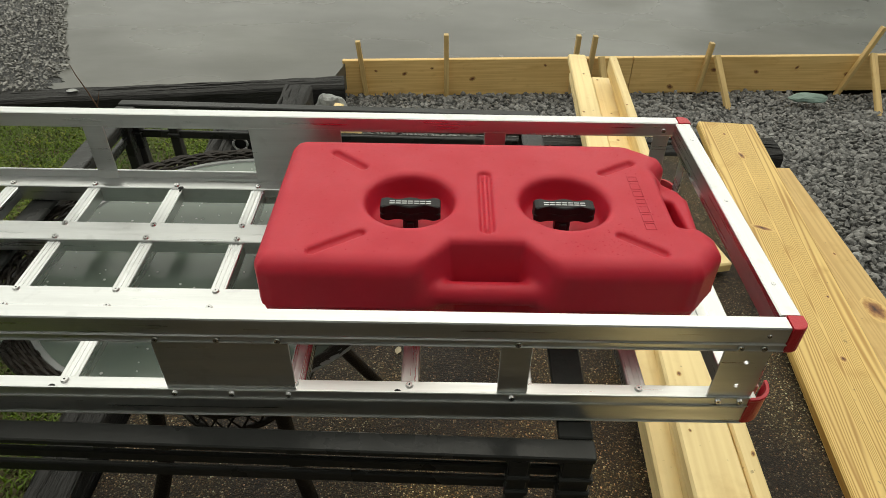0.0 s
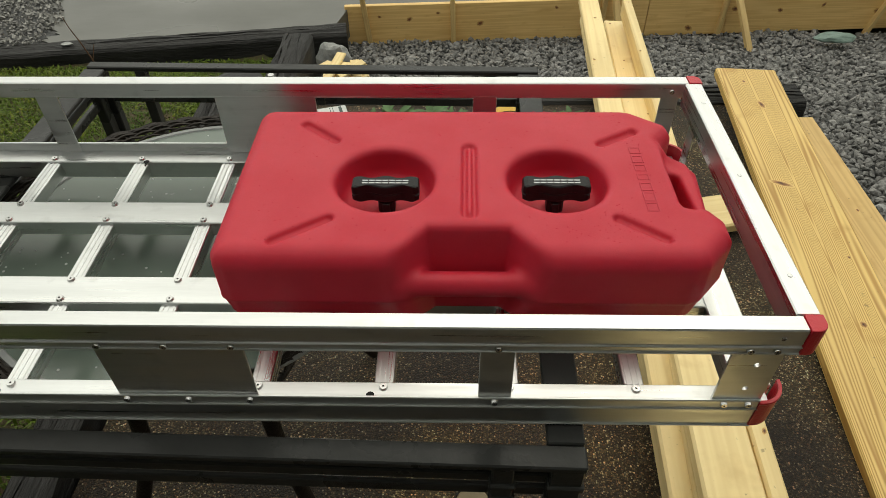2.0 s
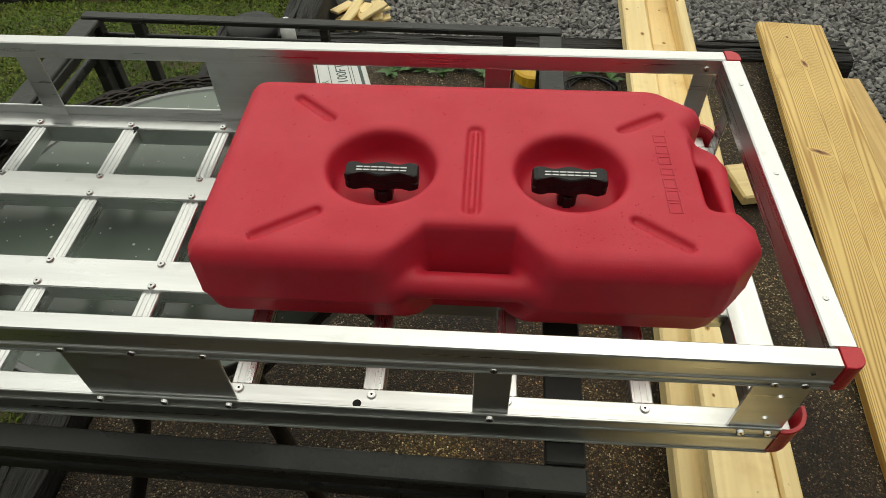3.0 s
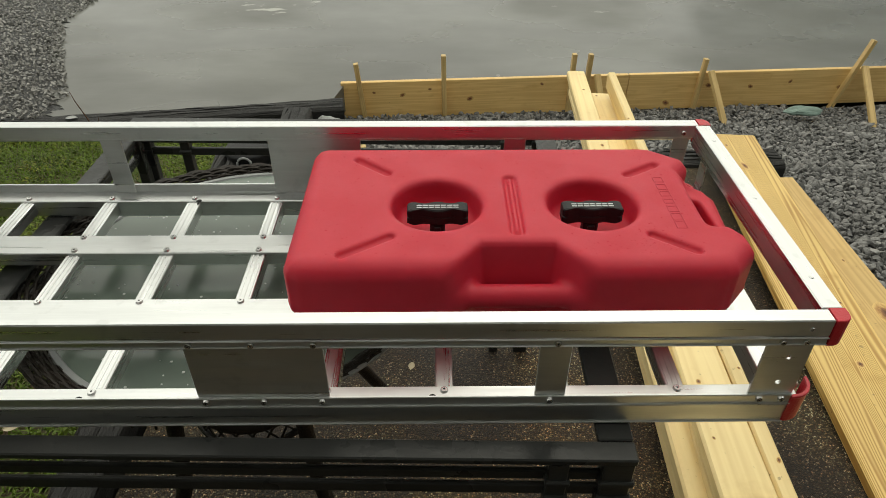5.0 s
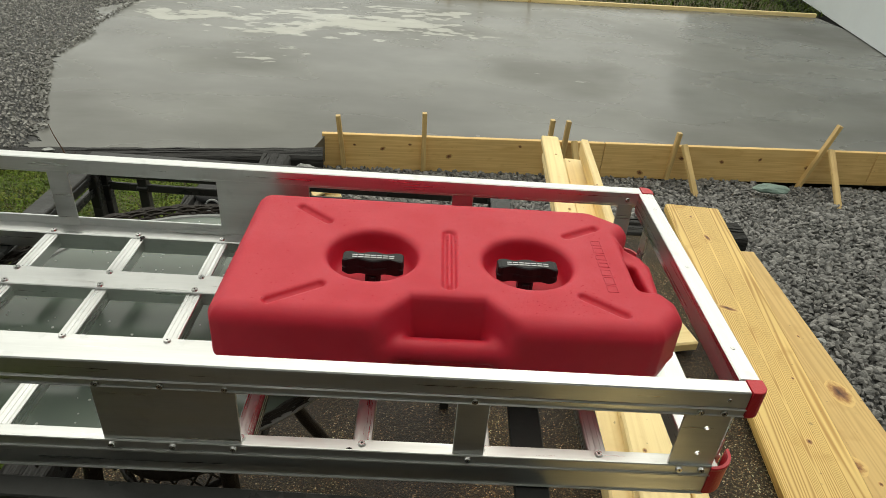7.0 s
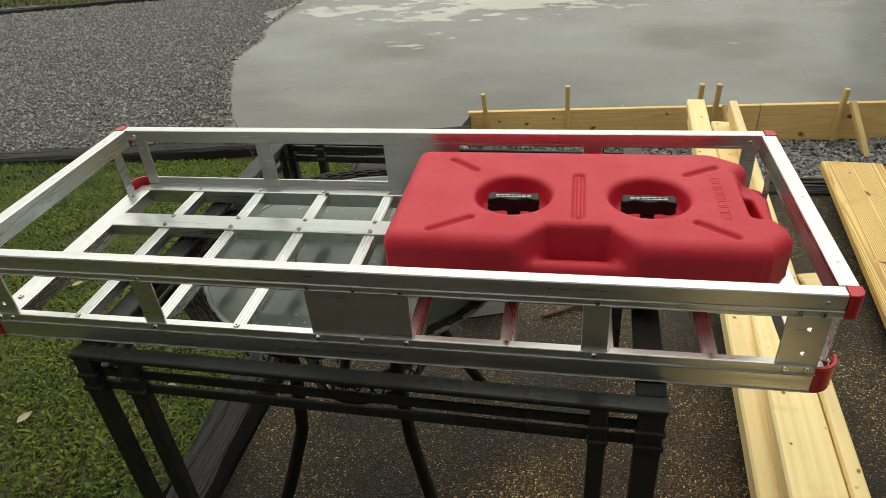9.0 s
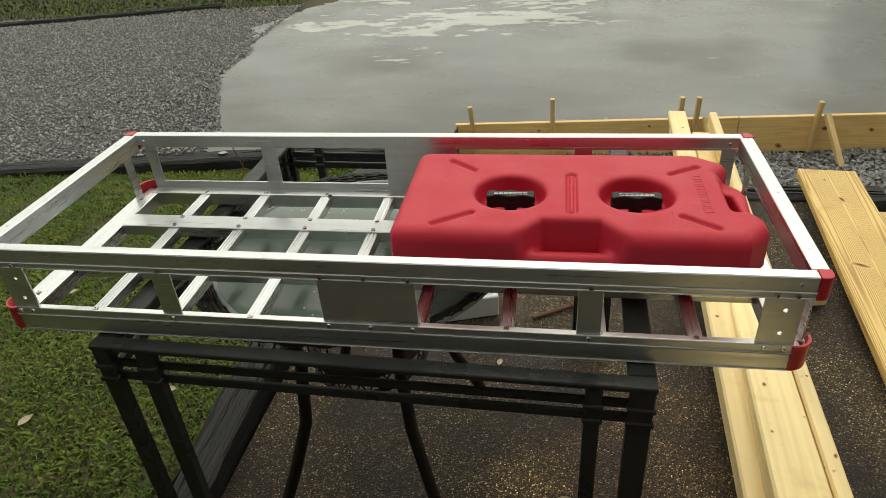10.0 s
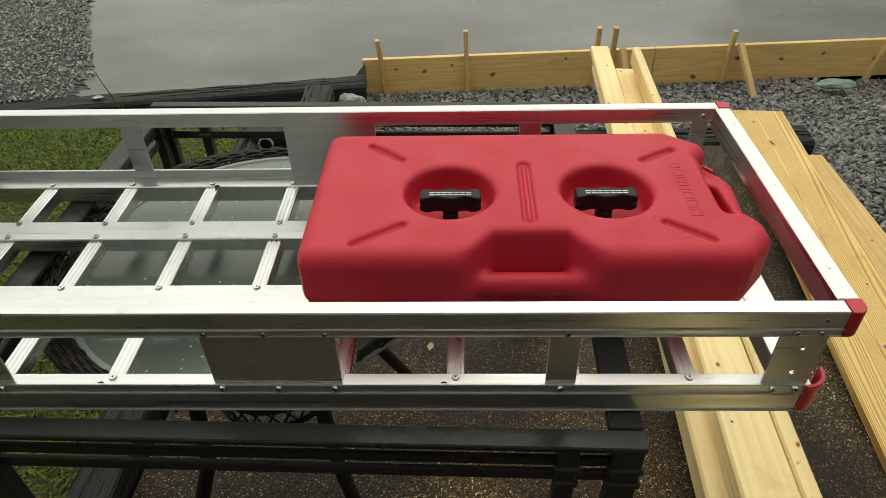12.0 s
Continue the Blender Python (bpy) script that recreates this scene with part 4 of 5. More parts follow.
def can_shell():
    step = 0.0027
    lo, hi = np.array([-0.35, -0.185, -0.012]), np.array([0.355, 0.185, 0.15])
    n = ((hi - lo) / step).astype(int)
    gx, gy, gz_ = [lo[k] + step * np.arange(n[k]) for k in range(3)]
    X, Y = np.meshgrid(gx, gy, indexing="ij")
    ox, oy = CAN_AT.x, CAN_AT.y
    world = [(-0.060, 0.130), (-0.0535, 0.1145), (-0.038, 0.108), (0.518, 0.108), (0.534, 0.114), (0.570, 0.154), (0.570, 0.184), (0.558, 0.204),
             (0.566, 0.300), (0.556, 0.322), (0.531, 0.331), (0.527, 0.352), (0.546, 0.376), (0.544, 0.396), (0.496, 0.432), (0.480, 0.436), (-0.038, 0.436), (-0.0535, 0.4295), (-0.060, 0.414)]
    r = 0.025
    d2 = polygon_distance(X, Y, [(x - ox, y - oy) for x, y in world])
    d2 = d2 + r
    Z = gz_[None, None, :]
    d2 = d2[:, :, None] + 0.22 * np.maximum(0.06 - Z, 0)
    h = CAN_H
    dz = np.abs(Z - h / 2) - (h / 2 - r)
    d = np.hypot(np.maximum(d2, 0), np.maximum(dz, 0)) + np.minimum(np.maximum(d2, dz), 0) - r
    # seam round the middle
    d = d - 0.0016 * np.exp(-((Z - h * 0.42) / 0.004) ** 2)
    # notch for the front handle
    notch = polygon_distance(X, Y, [(x - ox, y - oy) for x, y in ((0.131, 0.080), (0.201, 0.164), (0.302, 0.164), (0.368, 0.080))])
    d = soft_max(d, -(notch[:, :, None] + 0.15 * (h - Z)), 0.012)
    # the carrying end sits lower and is open below
    end = 0.5 * (1 + np.tanh((X - (0.517 - ox)) / 0.005)) * 0.5 * (1 + np.tanh((Y - (0.203 - oy)) / 0.008)) * 0.5 * (1 + np.tanh(((0.330 - oy) - Y) / 0.008))
    d = soft_max(d, Z - (h - 0.021 * end[:, :, None]) - 0.014 * (1 - end[:, :, None]), 0.012)
    d = soft_max(d, 0.056 * end[:, :, None] - 0.03 * (1 - end[:, :, None]) - Z, 0.010)
    # hand hole at the end
    hole = segment_distance(X, Y, (0.5285 - ox, 0.286 - oy), (0.533 - ox, 0.212 - oy)) - 0.0108
    d = soft_max(d, -hole[:, :, None], 0.007)
    # bar of the front handle
    bar = np.hypot(segment_distance(X, Y, (0.160 - ox, 0.129 - oy), (0.345 - ox, 0.129 - oy))[:, :, None], (Z - h * 0.50) * 0.9) - 0.0150
    d = soft_min(d, bar, 0.011)
    # two round wells
    for cx in (0.142, 0.368):
        rad = np.hypot(X - (cx - ox), Y - (0.259 - oy))[:, :, None]
        well = soft_max(rad - (0.060 + 0.12 * np.clip(Z - (h - 0.046), 0, 0.1)), (h - 0.046) - Z, 0.018)
        d = soft_max(d, -well, 0.011)
    # pressed grooves
    for a, b in (((0.018, 0.386), (0.066, 0.345)), ((0.017, 0.137), (0.078, 0.178)), ((0.486, 0.368), (0.437, 0.338)), ((0.485, 0.143), (0.435, 0.180))):
        g = segment_distance(X, Y, (a[0] - ox, a[1] - oy), (b[0] - ox, b[1] - oy))[:, :, None]
        d = soft_max(d, -(np.hypot(g, (Z - h) * 0.9) - 0.0072), 0.002)
    slot = np.abs(segment_distance(X, Y, (0.2525 - ox, 0.190 - oy), (0.2535 - ox, 0.326 - oy)) - 0.0062)[:, :, None]
    d = soft_max(d, -(np.hypot(slot, (Z - h) * 0.7) - 0.0042), 0.0015)
    return net_surface(d, lo, step)


can = thing("fuel_can", "red plastic fuel can with two black clamp knobs in the carrier", "fuel can", at=CAN_AT)
cv, cf = can_shell()
mesh = mesh_from("shell", cv.tolist(), cf.tolist())
link_mesh("shell", mesh, RED, can, "", True)


def canpart(name, bm, mat, label="", smooth=False, parent=None):
    bmesh.ops.translate(bm, vec=-CAN_AT, verts=bm.verts[:])
    return part(name, bm, mat, parent or can, label, smooth)


def clamp_knob(cx, cy, turn):
    """A black T-handled clamp: three-lobed grip on a stem, with a row of white marks."""
    top = CAN_AT.z + CAN_H - 0.001
    m = Matrix.Translation((cx, cy, 0)) @ Matrix.Rotation(radians(turn), 4, "Z")
    bm = bmesh.new()
    n = 44
    ring = []
    for i in range(n):
        t = 2 * math.pi * i / n
        x = 0.044 * max(-1, min(1, 1.10 * math.cos(t)))
        w = 0.0108 + 0.0026 * math.cos(x / 0.044 * 2 * math.pi)
        y = w * max(-1, min(1, 1.7 * math.sin(t)))
        ring.append((x, y))
    levels = [(0.88, -0.026), (1, -0.0225), (1, -0.0150), (0.94, -0.0135), (1, -0.0120), (1, -0.004), (0.97, -0.0015), (0.86, 0.0)]
    loops = [[bm.verts.new(m @ Vector((x * s, y * s, top + z))) for x, y in ring] for s, z in levels]
    for a, b in zip(loops, loops[1:]):
        for i in range(n):
            bm.faces.new((a[i], a[(i + 1) % n], b[(i + 1) % n], b[i]))
    bm.faces.new(loops[0][::-1]), bm.faces.new(loops[-1])
    knob = canpart("clamp_knob", bm, BLACK, "black plastic T-handle clamp knob")
    bm = bmesh.new()
    add_box(bm, -0.011, 0.011, -0.010, 0.010, top - 0.052, top - 0.0252, 0.003, m)
    add_box(bm, -0.005, 0.005, -0.013, -0.0101, top - 0.050, top - 0.029, 0.001, m)
    canpart("stem", bm, BLACK)
    for i in range(7):
        bm = bmesh.new()
        x, w, h, t = -0.0264 + i * 0.0088, 0.0037, 0.0036, 0.0020
        for v0, v1 in ((h - t, h), (-h, -h + t)):
            add_box(bm, x - w, x + w, v0 - 0.001, v1 - 0.001, top + 0.0001, top + 0.0004, 0, m)
        canpart("white_mark", bm, WHITE)


clamp_knob(0.143, 0.252, 0)
clamp_knob(0.367, 0.254, 0)
for i, h in enumerate((0.017, 0.019, 0.016, 0.014, 0.019, 0.021, 0.020)):
    y, h = 0.321 - i * 0.0200, h * 0.86
    bm = bmesh.new()
    for u0, u1, v0, v1 in ((0.4720, 0.4740, -1, 1), (0.4860, 0.4880, -1, 1), (0.4740, 0.4860, 0.74, 1), (0.4740, 0.4860, -1, -0.74)):
        p, q = sorted((y + v0 * h / 2, y + v1 * h / 2))
        add_box(bm, u0, u1, p, q, CAN_AT.z + CAN_H - 0.002, CAN_AT.z + CAN_H + 0.0006, 0.0004)
    canpart("embossed_mark", bm, RED)
way = Vector((0.62, 0.70, -0.12)).normalized()
foot_at = Vector((0.517, 0.408, 0.880))
bm = bmesh.new()
add_tube(bm, [foot_at + way * k for k in (0.0, 0.012, 0.014, 0.030, 0.033)], 0.02, 20, radii=[0.0175, 0.0175, 0.021, 0.021, 0.017])
for k in range(20):
    t = 2 * math.pi * k / 20
    u = way.cross(Vector((0, 0, 1))).normalized()
    v = way.cross(u)
    p = foot_at + 0.0212 * (math.cos(t) * u + math.sin(t) * v)
    add_tube(bm, [p + way * 0.015, p + way * 0.029], 0.0014, 5)
canpart("cap", bm, BLACK, "black ribbed screw cap", False)
bm = bmesh.new()
beak = []
for x, y, w, z in ((0.530, 0.366, 0.016, 0.874), (0.545, 0.361, 0.015, 0.876), (0.558, 0.355, 0.012, 0.876), (0.566, 0.351, 0.006, 0.875)):
    beak.append([bm.verts.new((x + 0.35 * w * math.sin(a), y + w * math.sin(a), z + 0.010 * math.cos(a))) for a in np.linspace(0, 2 * math.pi, 14, endpoint=False)])
for a, c in zip(beak, beak[1:]):
    for i in range(14):
        bm.faces.new((a[i], a[(i + 1) % 14], c[(i + 1) % 14], c[i]))
bm.faces.new(beak[0][::-1]), bm.faces.new(beak[-1])
bmesh.ops.recalc_face_normals(bm, faces=bm.faces[:])
canpart("spout", bm, RED, "red moulded pouring lip", True)


# ---- round wicker table with a glass top ----
CARD = material("printed_card", (0.60, 0.61, 0.59), 0.55, 0, (0.48, 0.49, 0.48), 12, 0.6)
WC, WZ = Vector((-0.195, 0.372, 0.0)), 0.728
wicker = thing("wicker_table", "round brown wicker patio table with a frosted glass top", "table", at=(WC.x, WC.y, 0.04))


def wpart(name, bm, mat, label="", smooth=False):
    bmesh.ops.translate(bm, vec=(-WC.x, -WC.y, -0.04), verts=bm.verts[:])
    return part(name, bm, mat, wicker, label, smooth)


def ring_points(r, z, n=96, wave=0.0, waves=30, phase=0.0):
    return [(WC.x + (r + wave * math.sin(waves * t + phase) * 0.4) * math.cos(t), WC.y + (r + wave * math.sin(waves * t + phase) * 0.4) * math.sin(t), z + wave * math.sin(waves * t + phase)) for t in np.linspace(0, 2 * math.pi, n, endpoint=False)]


bm = bmesh.new()
lo, hi = [bm.verts.new((x, y, WZ - 0.006)) for x, y, z in ring_points(0.316, 0)], [bm.verts.new((x, y, WZ)) for x, y, z in ring_points(0.316, 0)]
bm.faces.new(hi), bm.faces.new(lo[::-1])
for i in range(96):
    bm.faces.new((lo[i], lo[(i + 1) % 96], hi[(i + 1) % 96], hi[i]))
glass = wpart("glass_top", bm, GLASS, "wet frosted greenish glass top")
glass.visible_shadow = False
bm = bmesh.new()
add_tube(bm, ring_points(0.320, WZ - 0.004), 0.008, 6, True)
wpart("rim", bm, RIM, "grey rim round the glass")
def band_point(t, s):
    """A point of the woven band: s runs from the glass to the band's outer edge, which lies off centre."""
    inner = Vector((WC.x + 0.324 * math.cos(t), WC.y + 0.324 * math.sin(t), WZ - 0.002))
    outer = Vector((-0.226 + 0.342 * math.cos(t), 0.374 + 0.342 * math.sin(t), WZ + 0.006))
    return inner.lerp(outer, s) + Vector((0, 0, 0.008 * math.sin(math.pi * s)))


for k in range(9):
    bm = bmesh.new()
    pts = []
    for i in range(192):
        t = 2 * math.pi * i / 192
        pts.append(band_point(t, k / 8) + Vector((0, 0, 0.0035 * math.sin(32 * t + math.pi * (k % 2)))))
    add_tube(bm, pts, 0.0028 if k < 8 else 0.0055, 5, True)
    wpart("strand", bm, WICKER)
for k in range(64):
    t = 2 * math.pi * (k + 0.5) / 64
    bm = bmesh.new()
    add_tube(bm, [band_point(t, s) for s in (0, 0.5, 1)] + [band_point(t, 1) - Vector((0, 0, 0.018))], 0.0024, 5)
    wpart("spoke", bm, WICKER)
bm = bmesh.new()
rng = random.Random(31)
for k in range(170):
    a, r = rng.uniform(0, 6.3), 0.3 * math.sqrt(rng.random())
    add_disc(bm, (WC.x + r * math.cos(a), WC.y + r * math.sin(a), WZ + 0.0001), rng.uniform(0.0008, 0.0026), 0.0008, 7)
wpart("pale_fleck", bm, CARD, "pale flecks of debris on the glass")["kind"] = "stuff"
for sx, sy in ((-1, -1), (1, -1), (-1, 1), (1, 1)):
    pts = [(-0.205 + sx * r, 0.372 + sy * (r + 0.06), z) for r, z in ((0.135, WZ - 0.03), (0.118, WZ - 0.12), (0.112, WZ - 0.20), (0.125, 0.36), (0.165, 0.22), (0.225, pad_z(0.4)))]
    fine = []
    for p, q in zip(pts, pts[1:]):
        fine += [Vector(p).lerp(Vector(q), u / 4) for u in range(4)]
    bm = bmesh.new()
    add_tube(bm, fine + [pts[-1]], 0.015, 8)
    wpart("leg", bm, WICKER, "", True)

for z in (0.500, 0.442):
    bm = bmesh.new()
    add_tube(bm, [(-0.205 + 0.135 * math.cos(t), 0.372 + 0.168 * math.sin(t), z) for t in np.linspace(0, 2 * math.pi, 48, endpoint=False)], 0.013 if z > 0.48 else 0.007, 8, True)
    wpart("hoop", bm, WICKER, "dark hoop tying the legs", True)
for k in range(28):
    for lean in (-1, 1):
        t, u = 2 * math.pi * k / 28, 2 * math.pi * (k + lean) / 28
        bm = bmesh.new()
        add_tube(bm, [(-0.205 + 0.135 * math.cos(t), 0.372 + 0.168 * math.sin(t), 0.495), (-0.205 + 0.135 * math.cos(u), 0.372 + 0.168 * math.sin(u), 0.444)], 0.0022, 5)
        wpart("lattice_strand", bm, WICKER)

# ---- clutter on the pad and behind the table ----
DARK_INK = material("dark_ink", (0.05, 0.08, 0.07), 0.6)
GREEN_INK = material("green_ink", (0.03, 0.22, 0.12), 0.6)
YELLOW = material("yellow_plastic", (0.62, 0.36, 0.02), 0.4, 0, (0.5, 0.28, 0.02), 25, 0.5)
RUST = material("rusty_steel", (0.09, 0.045, 0.025), 0.8, 0, (0.16, 0.08, 0.04), 60, 0.8, 0.5, 200)
LEAF = material("weed_leaf", (0.06, 0.15, 0.03), 0.45, 0, (0.04, 0.10, 0.02), 20, 0.7, per_piece=0.3)
DRY_LEAF = material("dry_leaf", (0.42, 0.36, 0.24), 0.6, 0, (0.28, 0.22, 0.13), 60, 0.8)
PALE_STONE = material("pale_stone", (0.42, 0.425, 0.41), 0.6, 0, (0.22, 0.225, 0.22), 30, 0.8, 0.4, 80)
GREEN_STONE = material("green_stone", (0.20, 0.28, 0.24), 0.6, 0, (0.14, 0.2, 0.17), 30, 0.8, 0.4, 80)


def words(text, size, m, mat, parent):
    c = bpy.data.curves.new("lettering", "FONT")
    c.body, c.size, c.extrude = text, size, 0.0003
    c.materials.append(mat)
    ob = new("lettering", c)
    ob.parent = parent
    ob.matrix_basis = m
    return ob


# carton of plastic sheeting on the pad
carton = thing("carton", "white printed carton of plastic sheeting lying on the pad", "carton", at=(-0.275, 1.78, pad_z(1.78)))
carton.matrix_world = pose(-0.148, 1.35, pad_z(1.35), -2.4, 0, 17)
part("box", box(-0.096, 0.096, -0.35, 0.51, 0.002, 0.085, bevel=0.004), CARD, carton)
words("EAR", 0.036, pose(-0.048, 0.285, 0.0854, 0, 0, 90), GREEN_INK, carton)
words("X 100FT", 0.052, pose(0.020, 0.265, 0.0854, 0, 0, 90), DARK_INK, carton)
for x, w in ((-0.082, 0.003), (-0.040, 0.0025), (0.031, 0.0025), (0.042, 0.0025), (0.066, 0.012)):
    part("printed_bar", box(x, x + w, 0.02, 0.50, 0.0852, 0.0856), DARK_INK, carton)
for y0, y1 in ((-0.18, -0.235), (-0.255, -0.33)):
    for a in ((-0.07, 0.075, y0 - 0.002, y0), (-0.07, 0.075, y1, y1 + 0.002), (0.073, 0.075, y1 + 0.002, y0 - 0.002)):
        part("printed_bar", box(*a, 0.0852, 0.0856), DARK_INK, carton)
    for k in range(3):
        y = y0 - 0.012 - 0.018 * k
        if y > y1 + 0.008:
            part("printed_bar", box(-0.05, 0.06 - 0.02 * k, y - 0.004, y, 0.0852, 0.0856), DARK_INK, carton)

# folded steel bracket with a hook
hook = thing("steel_tool", "thin rusty steel tool lying on the pad", "tool", at=(0.25, 1.09, pad_z(1.09)))
bm = bmesh.new()
add_tube(bm, [(-0.085, -0.06, 0.012), (0.02, 0.0, 0.014), (0.10, 0.05, 0.012)], 0.008, 8)
part("bar", bm, RUST, hook)
bm = bmesh.new()
add_tube(bm, [(0.02, 0.07, 0.008), (0.05, 0.02, 0.022), (0.09, -0.02, 0.008)], 0.005, 8)
part("hook", bm, RUST, hook)


def weed(x, y, z, seed, size=0.06):
    rng = random.Random(seed)
    ob = thing("weed", "small green weed growing at the pad's edge", "weed", "weeds", at=(x, y, z))
    for k in range(9):
        a, L, up = rng.uniform(0, 6.3), size * rng.uniform(0.6, 1.1), rng.uniform(0.2, 0.9)
        bm = bmesh.new()
        rows = []
        for i in range(5):
            s = i / 4
            w = 0.20 * L * math.sin(math.pi * min(0.98, s + 0.06))
            c = Vector((math.cos(a) * L * s, math.sin(a) * L * s, L * up * s * (1.3 - 0.7 * s) + 0.004))
            d = Vector((-math.sin(a), math.cos(a), 0)) * w
            rows.append((bm.verts.new(c - d), bm.verts.new(c + Vector((0, 0, -w * 0.3))), bm.verts.new(c + d)))
        for p, q in zip(rows, rows[1:]):
            bm.faces.new((p[0], p[1], q[1], q[0])), bm.faces.new((p[1], p[2], q[2], q[1]))
        part("leaf", bm, LEAF, ob, "", True)
    return ob


rng = random.Random(21)
for k, x in enumerate((-0.10, -0.06, -0.01, 0.03, 0.09, 0.13, 0.16, 0.21, 0.25, 0.28, 0.31, 0.62, 0.70, 0.74)):
    y = 1.88 + rng.uniform(-0.03, 0.06)
    weed(x, y, pad_z(y), k, 0.085 if k in (2, 5, 9) else 0.06)

# yellow-handled can with a wire bail
tin = thing("paint_tin", "small tin with a yellow lid behind the table leg", "tin", at=(0.438, 1.745, pad_z(1.745)))
bm = bmesh.new()
add_tube(bm, [(0, 0, 0), (0, 0, 0.075)], 0.066, 20)
part("body", bm, RIM, tin)
bm = bmesh.new()
add_tube(bm, [(0, 0, 0.0751), (0, 0, 0.112), (0, 0, 0.118)], 0.068, 20, radii=[0.069, 0.069, 0.06])
part("lid", bm, YELLOW, tin, "yellow plastic lid")
bm = bmesh.new()
add_tube(bm, [(0.071 * math.cos(t), -0.02, 0.08 + 0.06 * math.sin(t)) for t in np.linspace(0, math.pi, 11)], 0.002, 6)
part("bail", bm, RUST, tin)

# coiled black cable
bm = bmesh.new()
pts = []
for i in range(120):
    t = i / 120 * 2 * math.pi * 4
    r = 0.075 + 0.012 * math.sin(i * 0.37)
    pts.append((r * math.cos(t) * 1.2, r * math.sin(t), 0.006 + 0.004 * (i / 30)))
add_tube(bm, pts, 0.0045, 6)
cable = part("cable", bm, BLACK, None, smooth=True)
cable.location = (0.66, 1.78, pad_z(1.78))
tagged(cable, "coiled black cable lying on the pad", "cable")

# black bin and white bottle behind the table
bin_ = thing("black_tub", "black plastic tub standing on the end timber of the pad", "tub", at=(-0.675, 2.05, -0.010))
bm = bmesh.new()
add_tube(bm, [(0, 0, 0), (0, 0, 0.01), (0, 0, 0.065), (0, 0, 0.08), (0, 0, 0.088)], 0.1, 24, radii=[0.085, 0.09, 0.105, 0.098, 0.06])
part("body", bm, BLACK, bin_, "", True)
bm = bmesh.new()
add_tube(bm, [(0.03 * math.cos(t), -0.105 + 0.004 * math.sin(t), 0.048 + 0.028 * math.sin(t)) for t in np.linspace(0, 2 * math.pi, 20, endpoint=False)], 0.005, 6, True)
part("ring_handle", bm, RIM, bin_)
bottle = thing("white_bottle", "small white plastic bottle standing beside the tub", "bottle", at=(-0.535, 2.05, -0.010))
bm = bmesh.new()
add_tube(bm, [(0, 0, z) for z in (0, 0.004, 0.06, 0.075, 0.085, 0.094)], 0.03, 16, radii=[0.027, 0.03, 0.03, 0.018, 0.011, 0.011])
part("body", bm, WHITE, bottle, "", True)
bm = bmesh.new()
add_tube(bm, [(0, 0, 0.0941), (0, 0, 0.106)], 0.013, 14)
part("cap", bm, WHITE, bottle)

# ribbed drain cap in the pad
drain = thing("drain_cap", "tan round drain cap with a ribbed rim set in the pad", "drain cap", at=(0.276, 0.235, pad_z(0.235)))
bm = bmesh.new()
add_tube(bm, [(0, 0, -0.02), (0, 0, 0.010), (0, 0, 0.016)], 0.04, 24, radii=[0.038, 0.038, 0.034])
part("lid", bm, material("tan_plastic", (0.30, 0.24, 0.14), 0.6, 0, (0.18, 0.14, 0.08), 30, 0.7), drain)
for k in range(22):
    t = 2 * math.pi * k / 22
    bm = bmesh.new()
    add_box(bm, 0.0385, 0.0425, -0.003, 0.003, -0.004, 0.012, 0.0, Matrix.Rotation(t, 4, "Z"))
    part("rib", bm, BLACK, drain)


def fallen_leaf(x, y, z, size, turn, mat=DRY_LEAF, label="pale dry leaf lying on the wet pad"):
    bm = bmesh.new()
    rows = []
    for i in range(7):
        s = i / 6
        w = 0.32 * size * math.sin(math.pi * min(0.97, s + 0.04)) ** 0.8
        rows.append([bm.verts.new((size * (s - 0.5), u * w, 0.003 + 0.10 * size * abs(u) + 0.05 * size * math.sin(s * 3))) for u in (-1, -0.5, 0, 0.5, 1)])
    for p, q in zip(rows, rows[1:]):
        for k in range(4):
            bm.faces.new((p[k], p[k + 1], q[k + 1], q[k]))
    ob = part("fallen_leaf", bm, mat, None, smooth=True)
    ob.matrix_world = pose(x, y, z, 0, 0, turn)
    return tagged(ob, label, "leaf", "fallen leaves")


fallen_leaf(0.069, 0.786, pad_z(0.786) + 0.002, 0.03, 80)
fallen_leaf(-1.40, 0.42, 0.0, 0.05, 70, label="pale dry leaf lying in the grass")
fallen_leaf(-1.02, 0.62, -0.03, 0.045, 10, label="pale dry leaf lying in the grass")
fallen_leaf(-1.9, 1.3, -0.17, 0.05, 40, label="pale dry leaf lying in the grass")
fallen_leaf(-2.29, 3.56, -0.530, 0.08, 5, PALE_STONE, "pale chip lying on the black timber")


def rock(name, x, y, z, sx, sy, sz, mat, label, seed):
    bm = bmesh.new()
    bmesh.ops.create_icosphere(bm, subdivisions=3, radius=1)
    for v in bm.verts:
        k = 1 + 0.28 * noise.noise(v.co * 1.6 + Vector((seed, 0, 0))) + 0.1 * noise.noise(v.co * 5)
        v.co = Vector((v.co.x * sx * k, v.co.y * sy * k, v.co.z * sz * k))
    ob = part(name, bm, mat, None, smooth=False)
    ob.location = (x, y, z)
    return tagged(ob, label, "stone")


